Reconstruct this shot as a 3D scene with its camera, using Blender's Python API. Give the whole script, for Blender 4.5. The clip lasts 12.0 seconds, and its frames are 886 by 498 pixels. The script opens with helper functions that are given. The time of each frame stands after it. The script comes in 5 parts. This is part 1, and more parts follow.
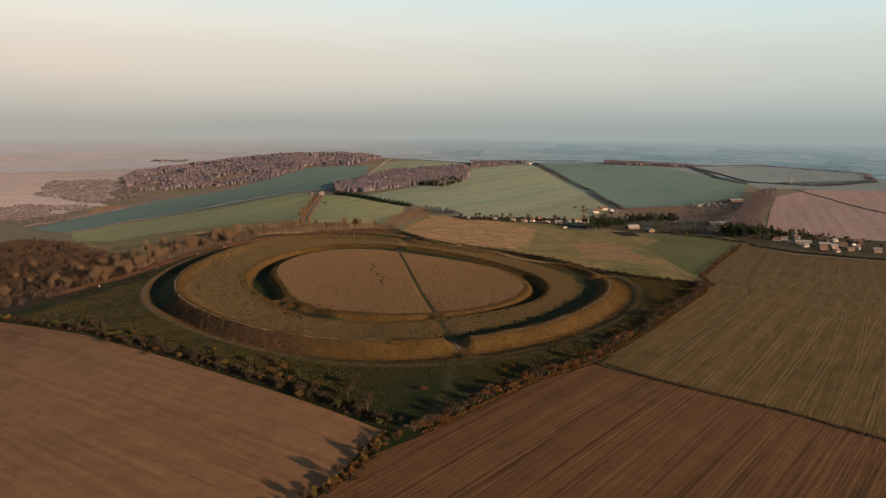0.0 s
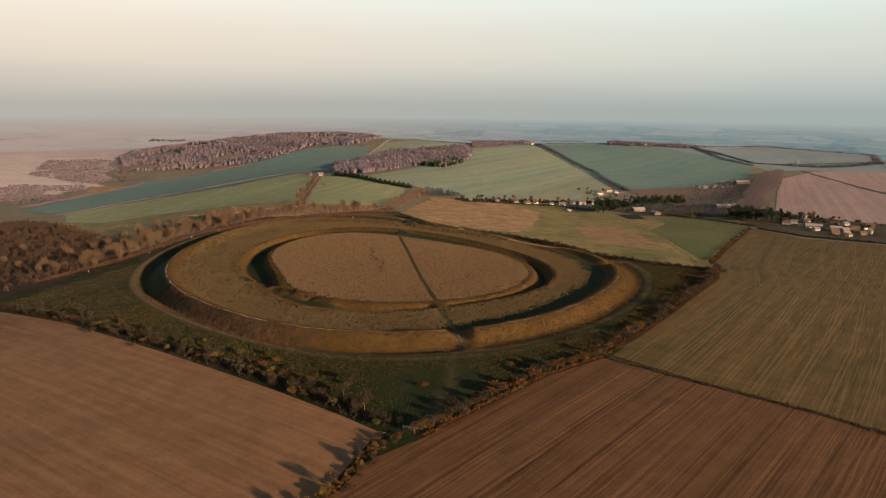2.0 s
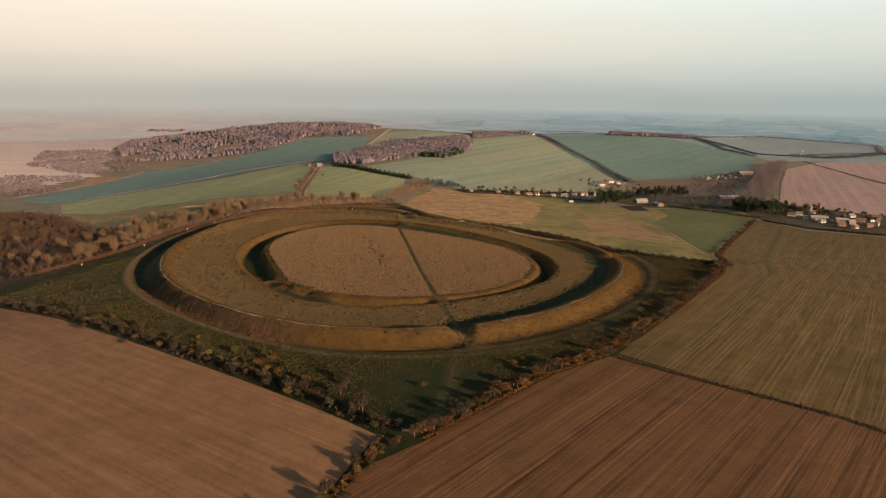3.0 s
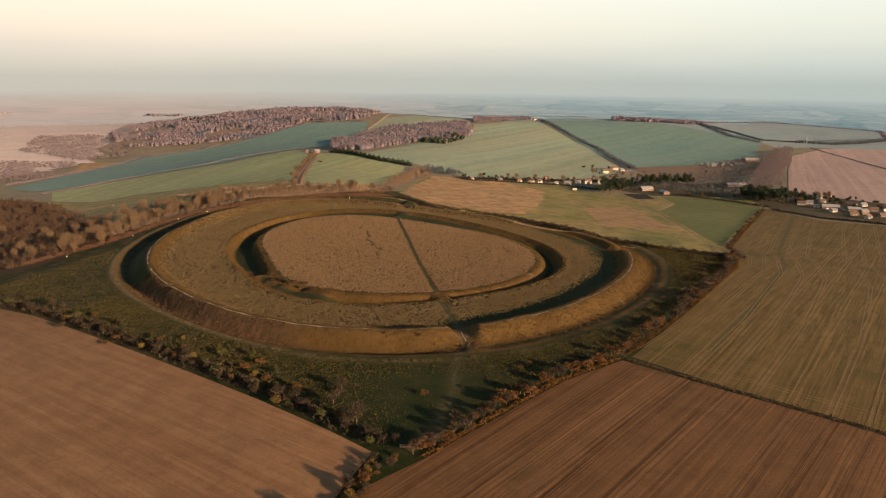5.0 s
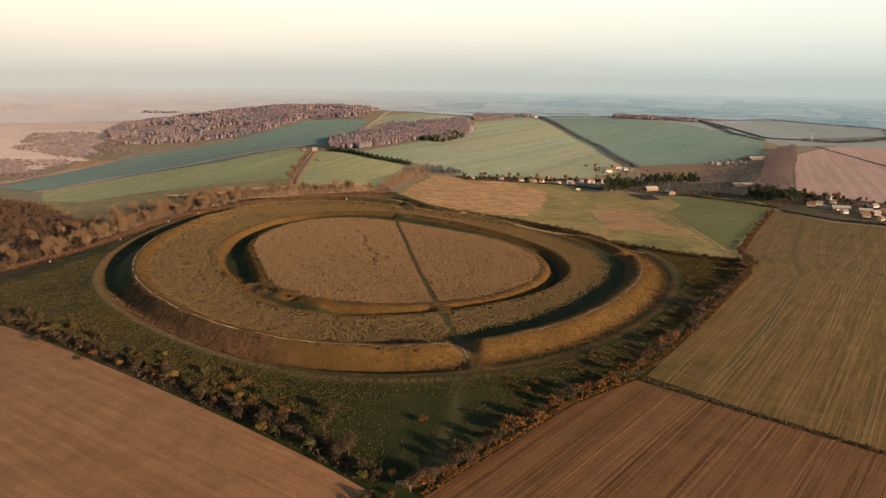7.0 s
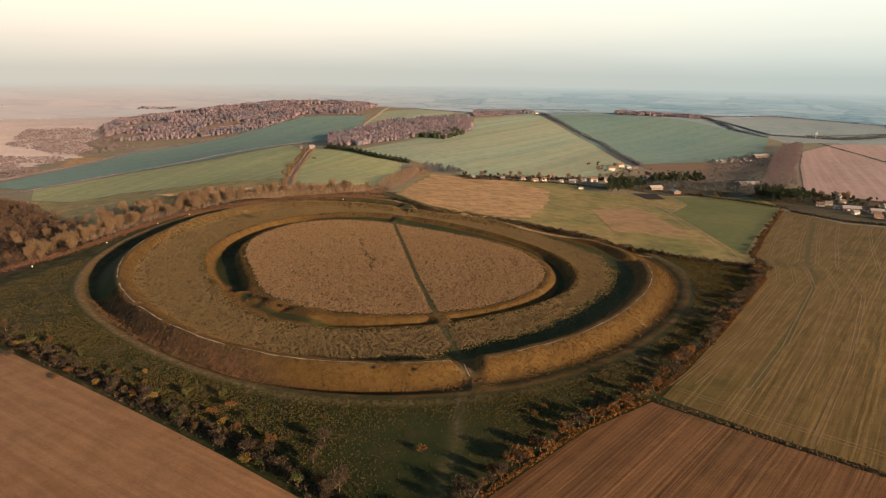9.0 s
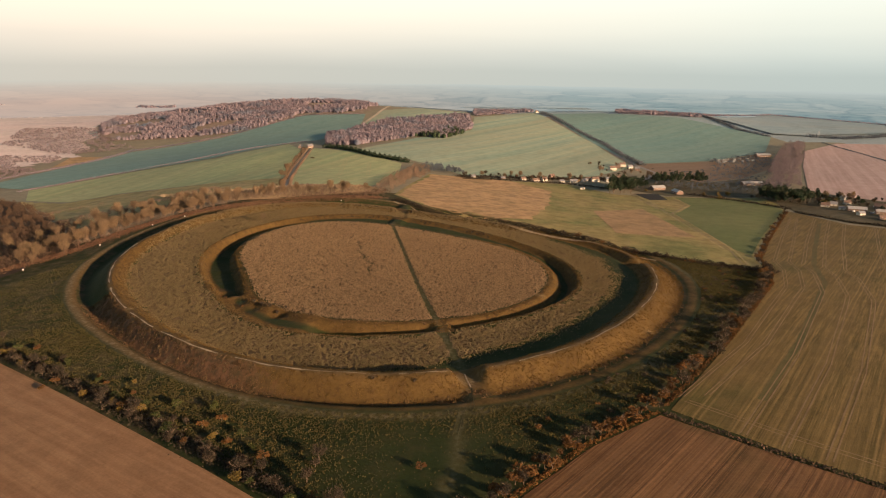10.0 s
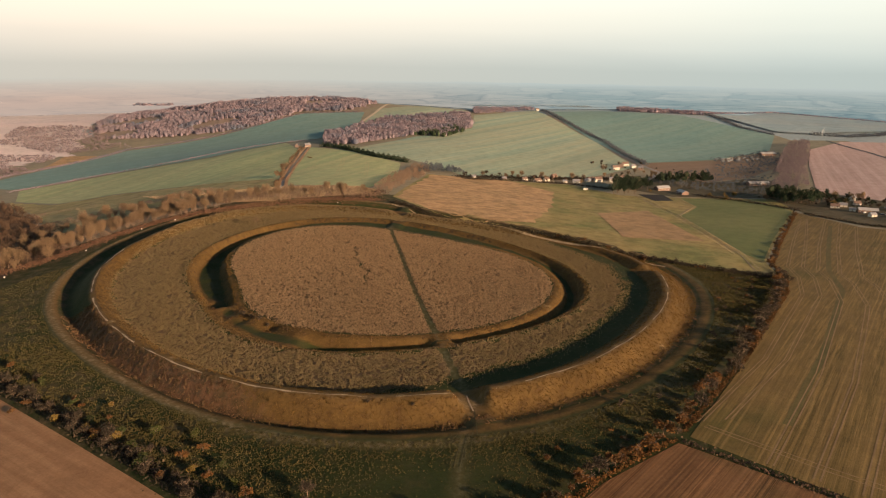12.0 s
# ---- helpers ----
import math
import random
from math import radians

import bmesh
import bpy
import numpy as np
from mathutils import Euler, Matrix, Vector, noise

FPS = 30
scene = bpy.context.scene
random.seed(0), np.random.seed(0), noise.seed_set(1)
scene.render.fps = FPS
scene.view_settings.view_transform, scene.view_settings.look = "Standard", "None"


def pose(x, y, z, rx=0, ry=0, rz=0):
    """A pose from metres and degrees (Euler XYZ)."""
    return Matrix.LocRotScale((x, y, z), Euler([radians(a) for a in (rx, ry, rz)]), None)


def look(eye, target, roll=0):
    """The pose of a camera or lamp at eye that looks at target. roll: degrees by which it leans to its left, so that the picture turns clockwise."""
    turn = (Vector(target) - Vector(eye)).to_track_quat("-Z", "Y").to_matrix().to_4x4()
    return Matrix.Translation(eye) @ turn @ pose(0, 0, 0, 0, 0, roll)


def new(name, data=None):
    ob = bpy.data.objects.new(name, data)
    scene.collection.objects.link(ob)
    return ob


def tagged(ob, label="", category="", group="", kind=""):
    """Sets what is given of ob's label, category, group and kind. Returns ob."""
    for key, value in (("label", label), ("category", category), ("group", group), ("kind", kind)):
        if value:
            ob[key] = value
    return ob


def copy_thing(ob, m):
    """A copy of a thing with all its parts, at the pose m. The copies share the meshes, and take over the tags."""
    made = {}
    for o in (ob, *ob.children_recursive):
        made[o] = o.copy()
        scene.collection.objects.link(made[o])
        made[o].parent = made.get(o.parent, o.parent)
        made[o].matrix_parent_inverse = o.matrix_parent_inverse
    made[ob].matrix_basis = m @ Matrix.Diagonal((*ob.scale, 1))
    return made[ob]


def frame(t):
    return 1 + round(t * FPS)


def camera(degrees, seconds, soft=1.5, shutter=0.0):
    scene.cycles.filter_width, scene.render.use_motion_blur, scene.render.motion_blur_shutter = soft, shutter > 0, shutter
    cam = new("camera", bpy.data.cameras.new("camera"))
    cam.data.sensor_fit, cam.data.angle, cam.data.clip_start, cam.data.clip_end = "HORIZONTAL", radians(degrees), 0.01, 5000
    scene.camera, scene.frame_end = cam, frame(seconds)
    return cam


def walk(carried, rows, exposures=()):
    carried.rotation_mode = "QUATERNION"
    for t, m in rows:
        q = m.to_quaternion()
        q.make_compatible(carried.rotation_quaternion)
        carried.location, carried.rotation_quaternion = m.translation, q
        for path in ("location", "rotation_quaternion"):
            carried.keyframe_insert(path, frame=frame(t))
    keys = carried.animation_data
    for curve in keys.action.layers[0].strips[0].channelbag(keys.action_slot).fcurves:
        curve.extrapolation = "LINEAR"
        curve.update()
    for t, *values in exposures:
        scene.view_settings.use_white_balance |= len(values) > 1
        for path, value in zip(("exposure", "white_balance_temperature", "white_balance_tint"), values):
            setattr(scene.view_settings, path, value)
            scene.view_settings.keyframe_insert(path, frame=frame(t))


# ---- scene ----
# ================= camera and its flight =================
cam = camera(65.5, 12.0, soft=1.15)
# seconds, x, y, z, yaw, pitch, lean
ROWS = [
    (0, -8.40, -344.91, 112.92, 0.017, -10.046, 0.540),
    (0.5, -8.55, -340.30, 112.81, 0.036, -10.356, 0.573),
    (1, -8.71, -335.52, 112.68, 0.050, -10.775, 0.603),
    (1.5, -8.87, -330.58, 112.54, 0.059, -11.224, 0.629),
    (2, -9.03, -325.52, 112.41, 0.065, -11.671, 0.653),
    (2.5, -9.20, -320.36, 112.28, 0.066, -12.096, 0.675),
    (3, -9.36, -315.12, 112.17, 0.065, -12.476, 0.695),
    (5, -9.96, -293.86, 112.01, 0.035, -13.694, 0.767),
    (5.5, -10.09, -288.54, 112.04, 0.024, -13.764, 0.783),
    (6, -10.22, -283.25, 112.12, 0.011, -13.815, 0.799),
    (6.5, -10.33, -277.99, 112.22, -0.001, -13.881, 0.815),
    (7, -10.44, -272.78, 112.36, -0.014, -13.948, 0.830),
    (9, -10.77, -252.49, 113.12, -0.063, -14.297, 0.877),
    (9.5, -10.83, -247.56, 113.33, -0.074, -14.370, 0.884),
    (10, -10.89, -242.68, 113.53, -0.084, -14.421, 0.887),
    (10.5, -10.94, -237.86, 113.72, -0.092, -14.475, 0.887),
    (11, -10.99, -233.08, 113.88, -0.100, -14.527, 0.883),
    (11.5, -11.04, -228.33, 113.99, -0.106, -14.576, 0.873),
    (12, -11.09, -223.60, 114.05, -0.111, -14.637, 0.858),
]


def flight_pose(x, y, z, yaw, pitch, lean):
    a, p = radians(yaw), radians(pitch)
    ahead = Vector((-math.sin(a) * math.cos(p), math.cos(a) * math.cos(p), math.sin(p)))
    return look((x, y, z), Vector((x, y, z)) + ahead, lean)


walk(cam, [(t, flight_pose(*row)) for t, *row in ROWS],
     exposures=[(0, 0.66, 6050, 10), (2.5, 0.90, 6200, 10), (5.5, 1.20, 6400, 10), (9.0, 1.30, 6350, 10), (12, 1.29, 6300, 10)])

# ================= light =================
SUN_TO = Vector((0.755, -0.656, 0.0)).normalized()
SUN_ELEVATION = 12.5
sun_dir = Vector((SUN_TO.x * math.cos(radians(SUN_ELEVATION)), SUN_TO.y * math.cos(radians(SUN_ELEVATION)), math.sin(radians(SUN_ELEVATION))))
sun = new("sun", bpy.data.lights.new("sun", "SUN"))
sun.data.energy, sun.data.angle, sun.data.color = 4.7, radians(0.6), (1.0, 0.645, 0.380)
sun.matrix_world = Matrix.Translation((300, -300, 400)) @ sun_dir.to_track_quat("Z", "Y").to_matrix().to_4x4()


def build_world():
    w = bpy.data.worlds.new("evening_sky")
    w.use_nodes = True
    scene.world = w
    n, l = w.node_tree.nodes, w.node_tree.links
    n.clear()
    out, bg = n.new("ShaderNodeOutputWorld"), n.new("ShaderNodeBackground")
    sky = n.new("ShaderNodeTexSky")
    sky.sky_type, sky.sun_disc = "NISHITA", False
    sky.sun_elevation, sky.sun_rotation = radians(SUN_ELEVATION), math.atan2(SUN_TO.x, SUN_TO.y)
    sky.air_density, sky.dust_density, sky.altitude = 1.0, 2.0, 150
    scale = n.new("ShaderNodeVectorMath")
    scale.operation = "SCALE"
    scale.inputs[3].default_value = 0.032
    l.new(sky.outputs[0], scale.inputs[0])
    # the hazy lower sky: grey bank at the horizon, cream over it, pale blue-green higher up
    co, sep = n.new("ShaderNodeTexCoord"), n.new("ShaderNodeSeparateXYZ")
    l.new(co.outputs["Generated"], sep.inputs[0])
    ramp = n.new("ShaderNodeValToRGB")
    mr = n.new("ShaderNodeMapRange")
    mr.inputs["From Min"].default_value, mr.inputs["From Max"].default_value = -0.05, 0.35
    wob = n.new("ShaderNodeTexNoise")
    wob.inputs["Scale"].default_value, wob.inputs["Detail"].default_value = 2.2, 3
    wm = n.new("ShaderNodeMapping")
    wm.inputs["Scale"].default_value = (1, 1, 9)
    l.new(co.outputs["Generated"], wm.inputs[0])
    l.new(wm.outputs[0], wob.inputs["Vector"])
    ma = n.new("ShaderNodeMath")
    ma.operation, ma.inputs[1].default_value = "MULTIPLY_ADD", 0.022
    l.new(wob.outputs[0], ma.inputs[0])
    l.new(sep.outputs["Z"], ma.inputs[2])
    l.new(ma.outputs[0], mr.inputs["Value"])
    l.new(mr.outputs[0], ramp.inputs[0])
    stops = SKY_STOPS
    el = ramp.color_ramp.elements
    el[0].position, el[0].color = stops[0][0], (*stops[0][1], 1)
    el[1].position, el[1].color = stops[-1][0], (*stops[-1][1], 1)
    for p, c in stops[1:-1]:
        e = el.new(p)
        e.color = (*c, 1)
    fade = n.new("ShaderNodeMapRange")
    fade.inputs["From Min"].default_value, fade.inputs["From Max"].default_value = 0.25, 0.6
    fade.inputs["To Min"].default_value, fade.inputs["To Max"].default_value = 1.0, 0.0
    l.new(sep.outputs["Z"], fade.inputs["Value"])
    mix = n.new("ShaderNodeMix")
    mix.data_type = "RGBA"
    l.new(fade.outputs[0], mix.inputs[0])
    l.new(scale.outputs[0], mix.inputs[6])
    side = n.new("ShaderNodeMapRange")
    side.inputs["From Min"].default_value, side.inputs["From Max"].default_value = -0.45, 0.45
    l.new(sep.outputs["X"], side.inputs["Value"])
    tint = n.new("ShaderNodeMix")
    tint.data_type = "RGBA"
    tint.inputs[6].default_value, tint.inputs[7].default_value = (1.12, 1.03, 0.97, 1), (0.90, 0.98, 1.0, 1)
    l.new(side.outputs[0], tint.inputs[0])
    both = n.new("ShaderNodeMix")
    both.data_type, both.blend_type = "RGBA", "MULTIPLY"
    both.inputs[0].default_value = 1.0
    l.new(ramp.outputs[0], both.inputs[6])
    l.new(tint.outputs[2], both.inputs[7])
    l.new(both.outputs[2], mix.inputs[7])
    l.new(mix.outputs[2], bg.inputs[0])
    l.new(bg.outputs[0], out.inputs[0])


# height over the horizon (scaled) and colour of the air
SKY_STOPS = ((0.0, (0.225, 0.228, 0.205)), (0.1525, (0.244, 0.246, 0.219)), (0.19, (0.282, 0.278, 0.245)), (0.235, (0.335, 0.320, 0.276)), (0.285, (0.392, 0.364, 0.306)),
             (0.34, (0.432, 0.398, 0.330)), (0.41, (0.456, 0.426, 0.360)), (0.49, (0.490, 0.478, 0.415)), (0.58, (0.450, 0.500, 0.468)), (1.0, (0.20, 0.27, 0.30)))
build_world()

# ================= the lie of the land =================
BASE = -35.0
# x, y, rise, spread of each down
HILLS = [(-40, 180, 20.1, 230), (-160, 380, 25.3, 160), (-200, 760, 36.5, 220), (150, 600, -2.3, 180), (260, 800, 1.0, 220),
         (-700, 950, -15.2, 260), (-480, 1250, -15.7, 260), (-250, 1500, 50.5, 280), (60, 1150, 16.6, 220), (250, 1650, 21.2, 300),
         (570, 1750, 24.1, 280), (400, 1250, -9.8, 260), (850, 2100, 11.1, 400), (650, 500, 13.3, 320), (-400, 450, -12.9, 260),
         (0, -300, 26.8, 350), (-1200, 1700, 3.3, 600), (1200, 1100, 10.1, 500), (-900, 0, 1.1, 500), (900, -400, 23.2, 500), (-520, 1720, 32.3, 230)]
CX, CY = -52.0, 142.0
# radius round the fort's middle by direction: mean, then cosine and sine terms
CREST = (152.9, 2.5, 6.3, 4.4, -13.1, 4.4, 8.9, -0.7, 3.1)
OUTLIP = (175.1, 1.3, 16.9, 1.6, -15.9, 4.6, 8.6, 0.0, 3.7)
INNER_OUT = (110.2, 5.7, 10.5, -2.9, -9.0, 4.2, 2.2, 0.6, -0.8)
INNER_IN = (96.5, 8.1, 7.7, -2.1, -10.9, 5.7, 2.4, -1.6, 1.0)


def radius(co, th):
    r = co[0] + 0 * th
    for k in range(1, 5):
        r = r + co[2 * k - 1] * np.cos(k * th) + co[2 * k] * np.sin(k * th)
    return r


def smooth(a, b, v):
    t = np.clip((v - a) / (b - a), 0, 1)
    return t * t * (3 - 2 * t)


def land(x, y):
    """The natural ground, without the earthwork."""
    x, y = np.asarray(x, float), np.asarray(y, float)
    z = BASE + 0 * x
    for a, b, m, s in HILLS:
        z = z + m * np.exp(-((x - a) ** 2 + (y - b) ** 2) / (2 * s * s))
    return z + 62 * smooth(2300, 5000, np.hypot(x, y)) ** 1.0


def polar(x, y):
    dx, dy = np.asarray(x, float) - CX, np.asarray(y, float) - CY
    return np.hypot(dx, dy), np.arctan2(dy, dx)


def across(x, y, gx, gy):
    """Metres sideways from the line out of the fort's middle through (gx, gy); large on the other side."""
    ux, uy = gx - CX, gy - CY
    k = math.hypot(ux, uy)
    ux, uy = ux / k, uy / k
    dx, dy = np.asarray(x, float) - CX, np.asarray(y, float) - CY
    return np.where(dx * ux + dy * uy > 0, np.abs(dx * uy - dy * ux), 999)


GATE, NORTH_GAP, EAST_GAP = (0, -7), (-42, 296), (104, 166)
CAUSEWAY, NORTH_CAUSEWAY = (-13, 55), (-44, 250)


# x, y, rise, spread of the heaps and the hollow in the filled part of the inner ditch
MOUNDS = ((-131, 109, 0.9, 6.0), (-117, 90, 1.3, 3.6), (-106, 79, 1.1, 4.0), (-96, 72, 0.7, 4.0), (-87, 66.5, -2.0, 4.5), (-72, 58, 0.6, 5.0))


def earthwork(x, y):
    r, th = polar(x, y)
    rc, ro, r2, r1 = (radius(c, th) for c in (CREST, OUTLIP, INNER_OUT, INNER_IN))
    wob = 0.5 * np.sin(th * 23) + 0.35 * np.sin(th * 41 + 1) + 0.2 * np.sin(th * 67 + 2)
    # rampart
    north_east = smooth(0.3, 0.8, np.cos(th - 1.2))
    south = smooth(0.5, 0.9, np.cos(th + 1.57))
    high = (4.6 + 0.35 * wob) * (1 - 0.45 * north_east)
    rise = smooth(rc - 11 + 4.5 * north_east, rc - 0.8, r)
    floor = ro - 0.30 * (ro - rc)
    east_side = smooth(0.2, 0.75, np.cos(th + 0.25))
    deep = np.maximum(3.2 - 2.2 * east_side - 0.3 * south, 0.7)
    drop = smooth(rc + 0.6, floor, r)
    back = smooth(floor + 0.5, ro + 2.5, r)
    bank = high * rise - (high + deep) * drop + deep * back
    gate = smooth(2.0, 7.5, across(x, y, *GATE)) * smooth(2.0, 7.0, across(x, y, *NORTH_GAP))
    east = 0.35 + 0.65 * smooth(2.0, 9.0, across(x, y, *EAST_GAP))
    bank = bank * gate * np.where(bank > 0, east, 1)
    # inner ditch, half filled on the south-west
    fill = np.abs(np.arctan2(np.sin(th + 2.13), np.cos(th + 2.13)))
    shallow = 0.20 + 0.80 * smooth(0.34, 0.46, fill)
    mid = smooth(r1 - 2.5, r1 + 3.8, r) - smooth(r2 - 4.2, r2 + 0.5, r)
    lip = 0.7 * (smooth(r2 - 1, r2 + 1.5, r) - smooth(r2 + 2, r2 + 7, r))
    causes = smooth(2.5, 7, across(x, y, *CAUSEWAY)) * smooth(2.5, 7, across(x, y, *NORTH_CAUSEWAY))
    ditch = (-4.4 * (1 - 0.68 * north_east) * mid * shallow + lip + 0.3 * wob * mid) * causes
    # spoil heaps and a hollow where the ditch is filled in
    heaps = 0 * r
    for hx, hy, up, wide in MOUNDS:
        heaps = heaps + up * np.exp(-((x - hx) ** 2 + (y - hy) ** 2) / (wide * wide))
    return bank + ditch + heaps


def height(x, y):
    return land(x, y) + earthwork(x, y)


def H(x, y):
    return float(height(x, y))


# ================= materials =================
def node_material(name):
    m = bpy.data.materials.new(name)
    m.use_nodes = True
    t = m.node_tree
    return m, t.nodes, t.links, t.nodes["Principled BSDF"]


def noise_node(n, l, vec, scale, detail=4, rough=0.6):
    t = n.new("ShaderNodeTexNoise")
    t.inputs["Scale"].default_value, t.inputs["Detail"].default_value, t.inputs["Roughness"].default_value = scale, detail, rough
    l.new(vec, t.inputs["Vector"])
    return t.outputs["Fac"]


def mix_node(n, l, fac, a, b, blend="MIX"):
    m = n.new("ShaderNodeMix")
    m.data_type, m.blend_type = "RGBA", blend
    for s, v in ((0, fac), (6, a), (7, b)):
        if isinstance(v, (tuple, list)):
            m.inputs[s].default_value = (*v, 1)
        elif isinstance(v, (int, float)):
            m.inputs[s].default_value = v
        else:
            l.new(v, m.inputs[s])
    return m.outputs[2]


def range_node(n, l, v, a, b, c=0.0, d=1.0):
    m = n.new("ShaderNodeMapRange")
    for s, x in zip(("From Min", "From Max", "To Min", "To Max"), (a, b, c, d)):
        m.inputs[s].default_value = x
    l.new(v, m.inputs["Value"])
    return m.outputs[0]


def math_node(n, l, op, a, b=0.0):
    m = n.new("ShaderNodeMath")
    m.operation = op
    for s, v in ((0, a), (1, b)):
        if isinstance(v, (int, float)):
            m.inputs[s].default_value = v
        else:
            l.new(v, m.inputs[s])
    return m.outputs[0]


def bump_node(n, l, h, strength, distance, bsdf):
    b = n.new("ShaderNodeBump")
    b.inputs["Strength"].default_value, b.inputs["Distance"].default_value = strength, distance
    l.new(h, b.inputs["Height"])
    l.new(b.outputs[0], bsdf.inputs["Normal"])


def field_material(name, a, b, c, angle, drill=0.5, tram=24.0, tram_colour=None, tram_strength=0.5, streak=0.5, bump=0.25, patch=0.008, green=None, mottle=0.4):
    """A worked field: patches of colour a and b, drill lines of colour c along the angle, paired wheel lines."""
    m, n, l, bsdf = node_material(name)
    co = n.new("ShaderNodeTexCoord").outputs["Object"]
    rot = n.new("ShaderNodeMapping")
    rot.inputs["Rotation"].default_value = (0, 0, radians(-angle))
    l.new(co, rot.inputs[0])
    along = n.new("ShaderNodeMapping")
    along.inputs["Scale"].default_value = (0.005, 1, 1)
    l.new(rot.outputs[0], along.inputs[0])
    big = range_node(n, l, noise_node(n, l, co, patch, 5), 0.35, 0.65)
    col = mix_node(n, l, big, a, b)
    lines = noise_node(n, l, along.outputs[0], drill, 5, 0.75)
    col = mix_node(n, l, range_node(n, l, lines, 0.42, 0.62, 0, streak), col, c)
    broad = noise_node(n, l, along.outputs[0], drill * 0.16, 2)
    col = mix_node(n, l, range_node(n, l, broad, 0.40, 0.65, 0, streak * 0.7), col, [v * 0.72 for v in c])
    if green:
        g = range_node(n, l, noise_node(n, l, co, patch * 2.1, 4), 0.56, 0.72, 0, 0.55)
        col = mix_node(n, l, g, col, green)
    if tram_colour:
        sep = n.new("ShaderNodeSeparateXYZ")
        l.new(rot.outputs[0], sep.inputs[0])
        wav = math_node(n, l, "ADD", sep.outputs["Y"], math_node(n, l, "MULTIPLY", noise_node(n, l, co, 0.02, 2), 1.5))
        for shift in (0.0, 2.1):
            w = math_node(n, l, "PINGPONG", math_node(n, l, "ADD", wav, shift), tram / 2)
            faint = range_node(n, l, noise_node(n, l, along.outputs[0], 0.045, 2), 0.40, 0.58, 0.12, 1.0)
            col = mix_node(n, l, math_node(n, l, "MULTIPLY", range_node(n, l, w, 0.15, 0.55, tram_strength, 0.0), faint), col, tram_colour)
    mid = noise_node(n, l, co, 0.09, 5, 0.7)
    col = mix_node(n, l, range_node(n, l, mid, 0.43, 0.60, 0.0, mottle), col, mix_node(n, l, 1.0, col, (0.62, 0.62, 0.60), "MULTIPLY"))
    fine = noise_node(n, l, co, 1.1, 6, 0.7)
    col = mix_node(n, l, range_node(n, l, fine, 0.25, 0.75, 0.0, 0.55), col, mix_node(n, l, 1.0, col, (0.45, 0.43, 0.40), "MULTIPLY"))
    l.new(col, bsdf.inputs["Base Color"])
    bsdf.inputs["Roughness"].default_value = 0.95
    bsdf.inputs["Specular IOR Level"].default_value = 0.15
    bump_node(n, l, math_node(n, l, "ADD", lines, math_node(n, l, "MULTIPLY", fine, 0.6)), bump, 0.5, bsdf)
    return m


def ground_material():
    m, n, l, bsdf = node_material("down_turf")
    co = n.new("ShaderNodeTexCoord").outputs["Object"]
    zone = n.new("ShaderNodeVertexColor")
    zone.layer_name = "zone"
    sep = n.new("ShaderNodeSeparateColor")
    l.new(zone.outputs[0], sep.inputs[0])
    big, mid, fine = noise_node(n, l, co, 0.012, 5), noise_node(n, l, co, 0.12, 5, 0.65), noise_node(n, l, co, 0.9, 6, 0.7)
    low = noise_node(n, l, co, 0.35, 4)

    def ragged(mask, wild):
        return range_node(n, l, math_node(n, l, "ADD", mask, math_node(n, l, "MULTIPLY", math_node(n, l, "SUBTRACT", mid, 0.5), wild)), 0.25, 0.75)

    turf = mix_node(n, l, range_node(n, l, big, 0.35, 0.65), (0.018, 0.031, 0.008), (0.038, 0.043, 0.014))
    turf = mix_node(n, l, range_node(n, l, mid, 0.45, 0.70, 0, 0.7), turf, (0.052, 0.047, 0.018))
    rough = mix_node(n, l, range_node(n, l, mid, 0.3, 0.7), (0.098, 0.068, 0.036), (0.165, 0.112, 0.062))
    gold = mix_node(n, l, range_node(n, l, mid, 0.3, 0.7), (0.082, 0.050, 0.016), (0.126, 0.078, 0.027))
    gold = mix_node(n, l, range_node(n, l, low, 0.50, 0.70, 0, 0.75), gold, (0.060, 0.034, 0.015))
    bracken = mix_node(n, l, range_node(n, l, low, 0.38, 0.62), (0.085, 0.058, 0.034), (0.16, 0.085, 0.045))
    worn = mix_node(n, l, range_node(n, l, noise_node(n, l, co, 0.5, 4), 0.45, 0.62), (0.20, 0.145, 0.066), (0.37, 0.29, 0.18))
    col = mix_node(n, l, ragged(sep.outputs[0], 0.9), turf, rough)
    col = mix_node(n, l, ragged(sep.outputs[1], 0.6), col, gold)
    col = mix_node(n, l, ragged(zone.outputs[1], 0.8), col, bracken)
    col = mix_node(n, l, sep.outputs[2], col, worn)
    col = mix_node(n, l, range_node(n, l, fine, 0.25, 0.75, 0.0, 0.6), col, mix_node(n, l, 1.0, col, (0.42, 0.42, 0.40), "MULTIPLY"))
    l.new(col, bsdf.inputs["Base Color"])
    bsdf.inputs["Roughness"].default_value = 0.95
    bsdf.inputs["Specular IOR Level"].default_value = 0.1
    bump_node(n, l, math_node(n, l, "ADD", math_node(n, l, "MULTIPLY", mid, 1.5), fine), 0.45, 0.5, bsdf)
    return m


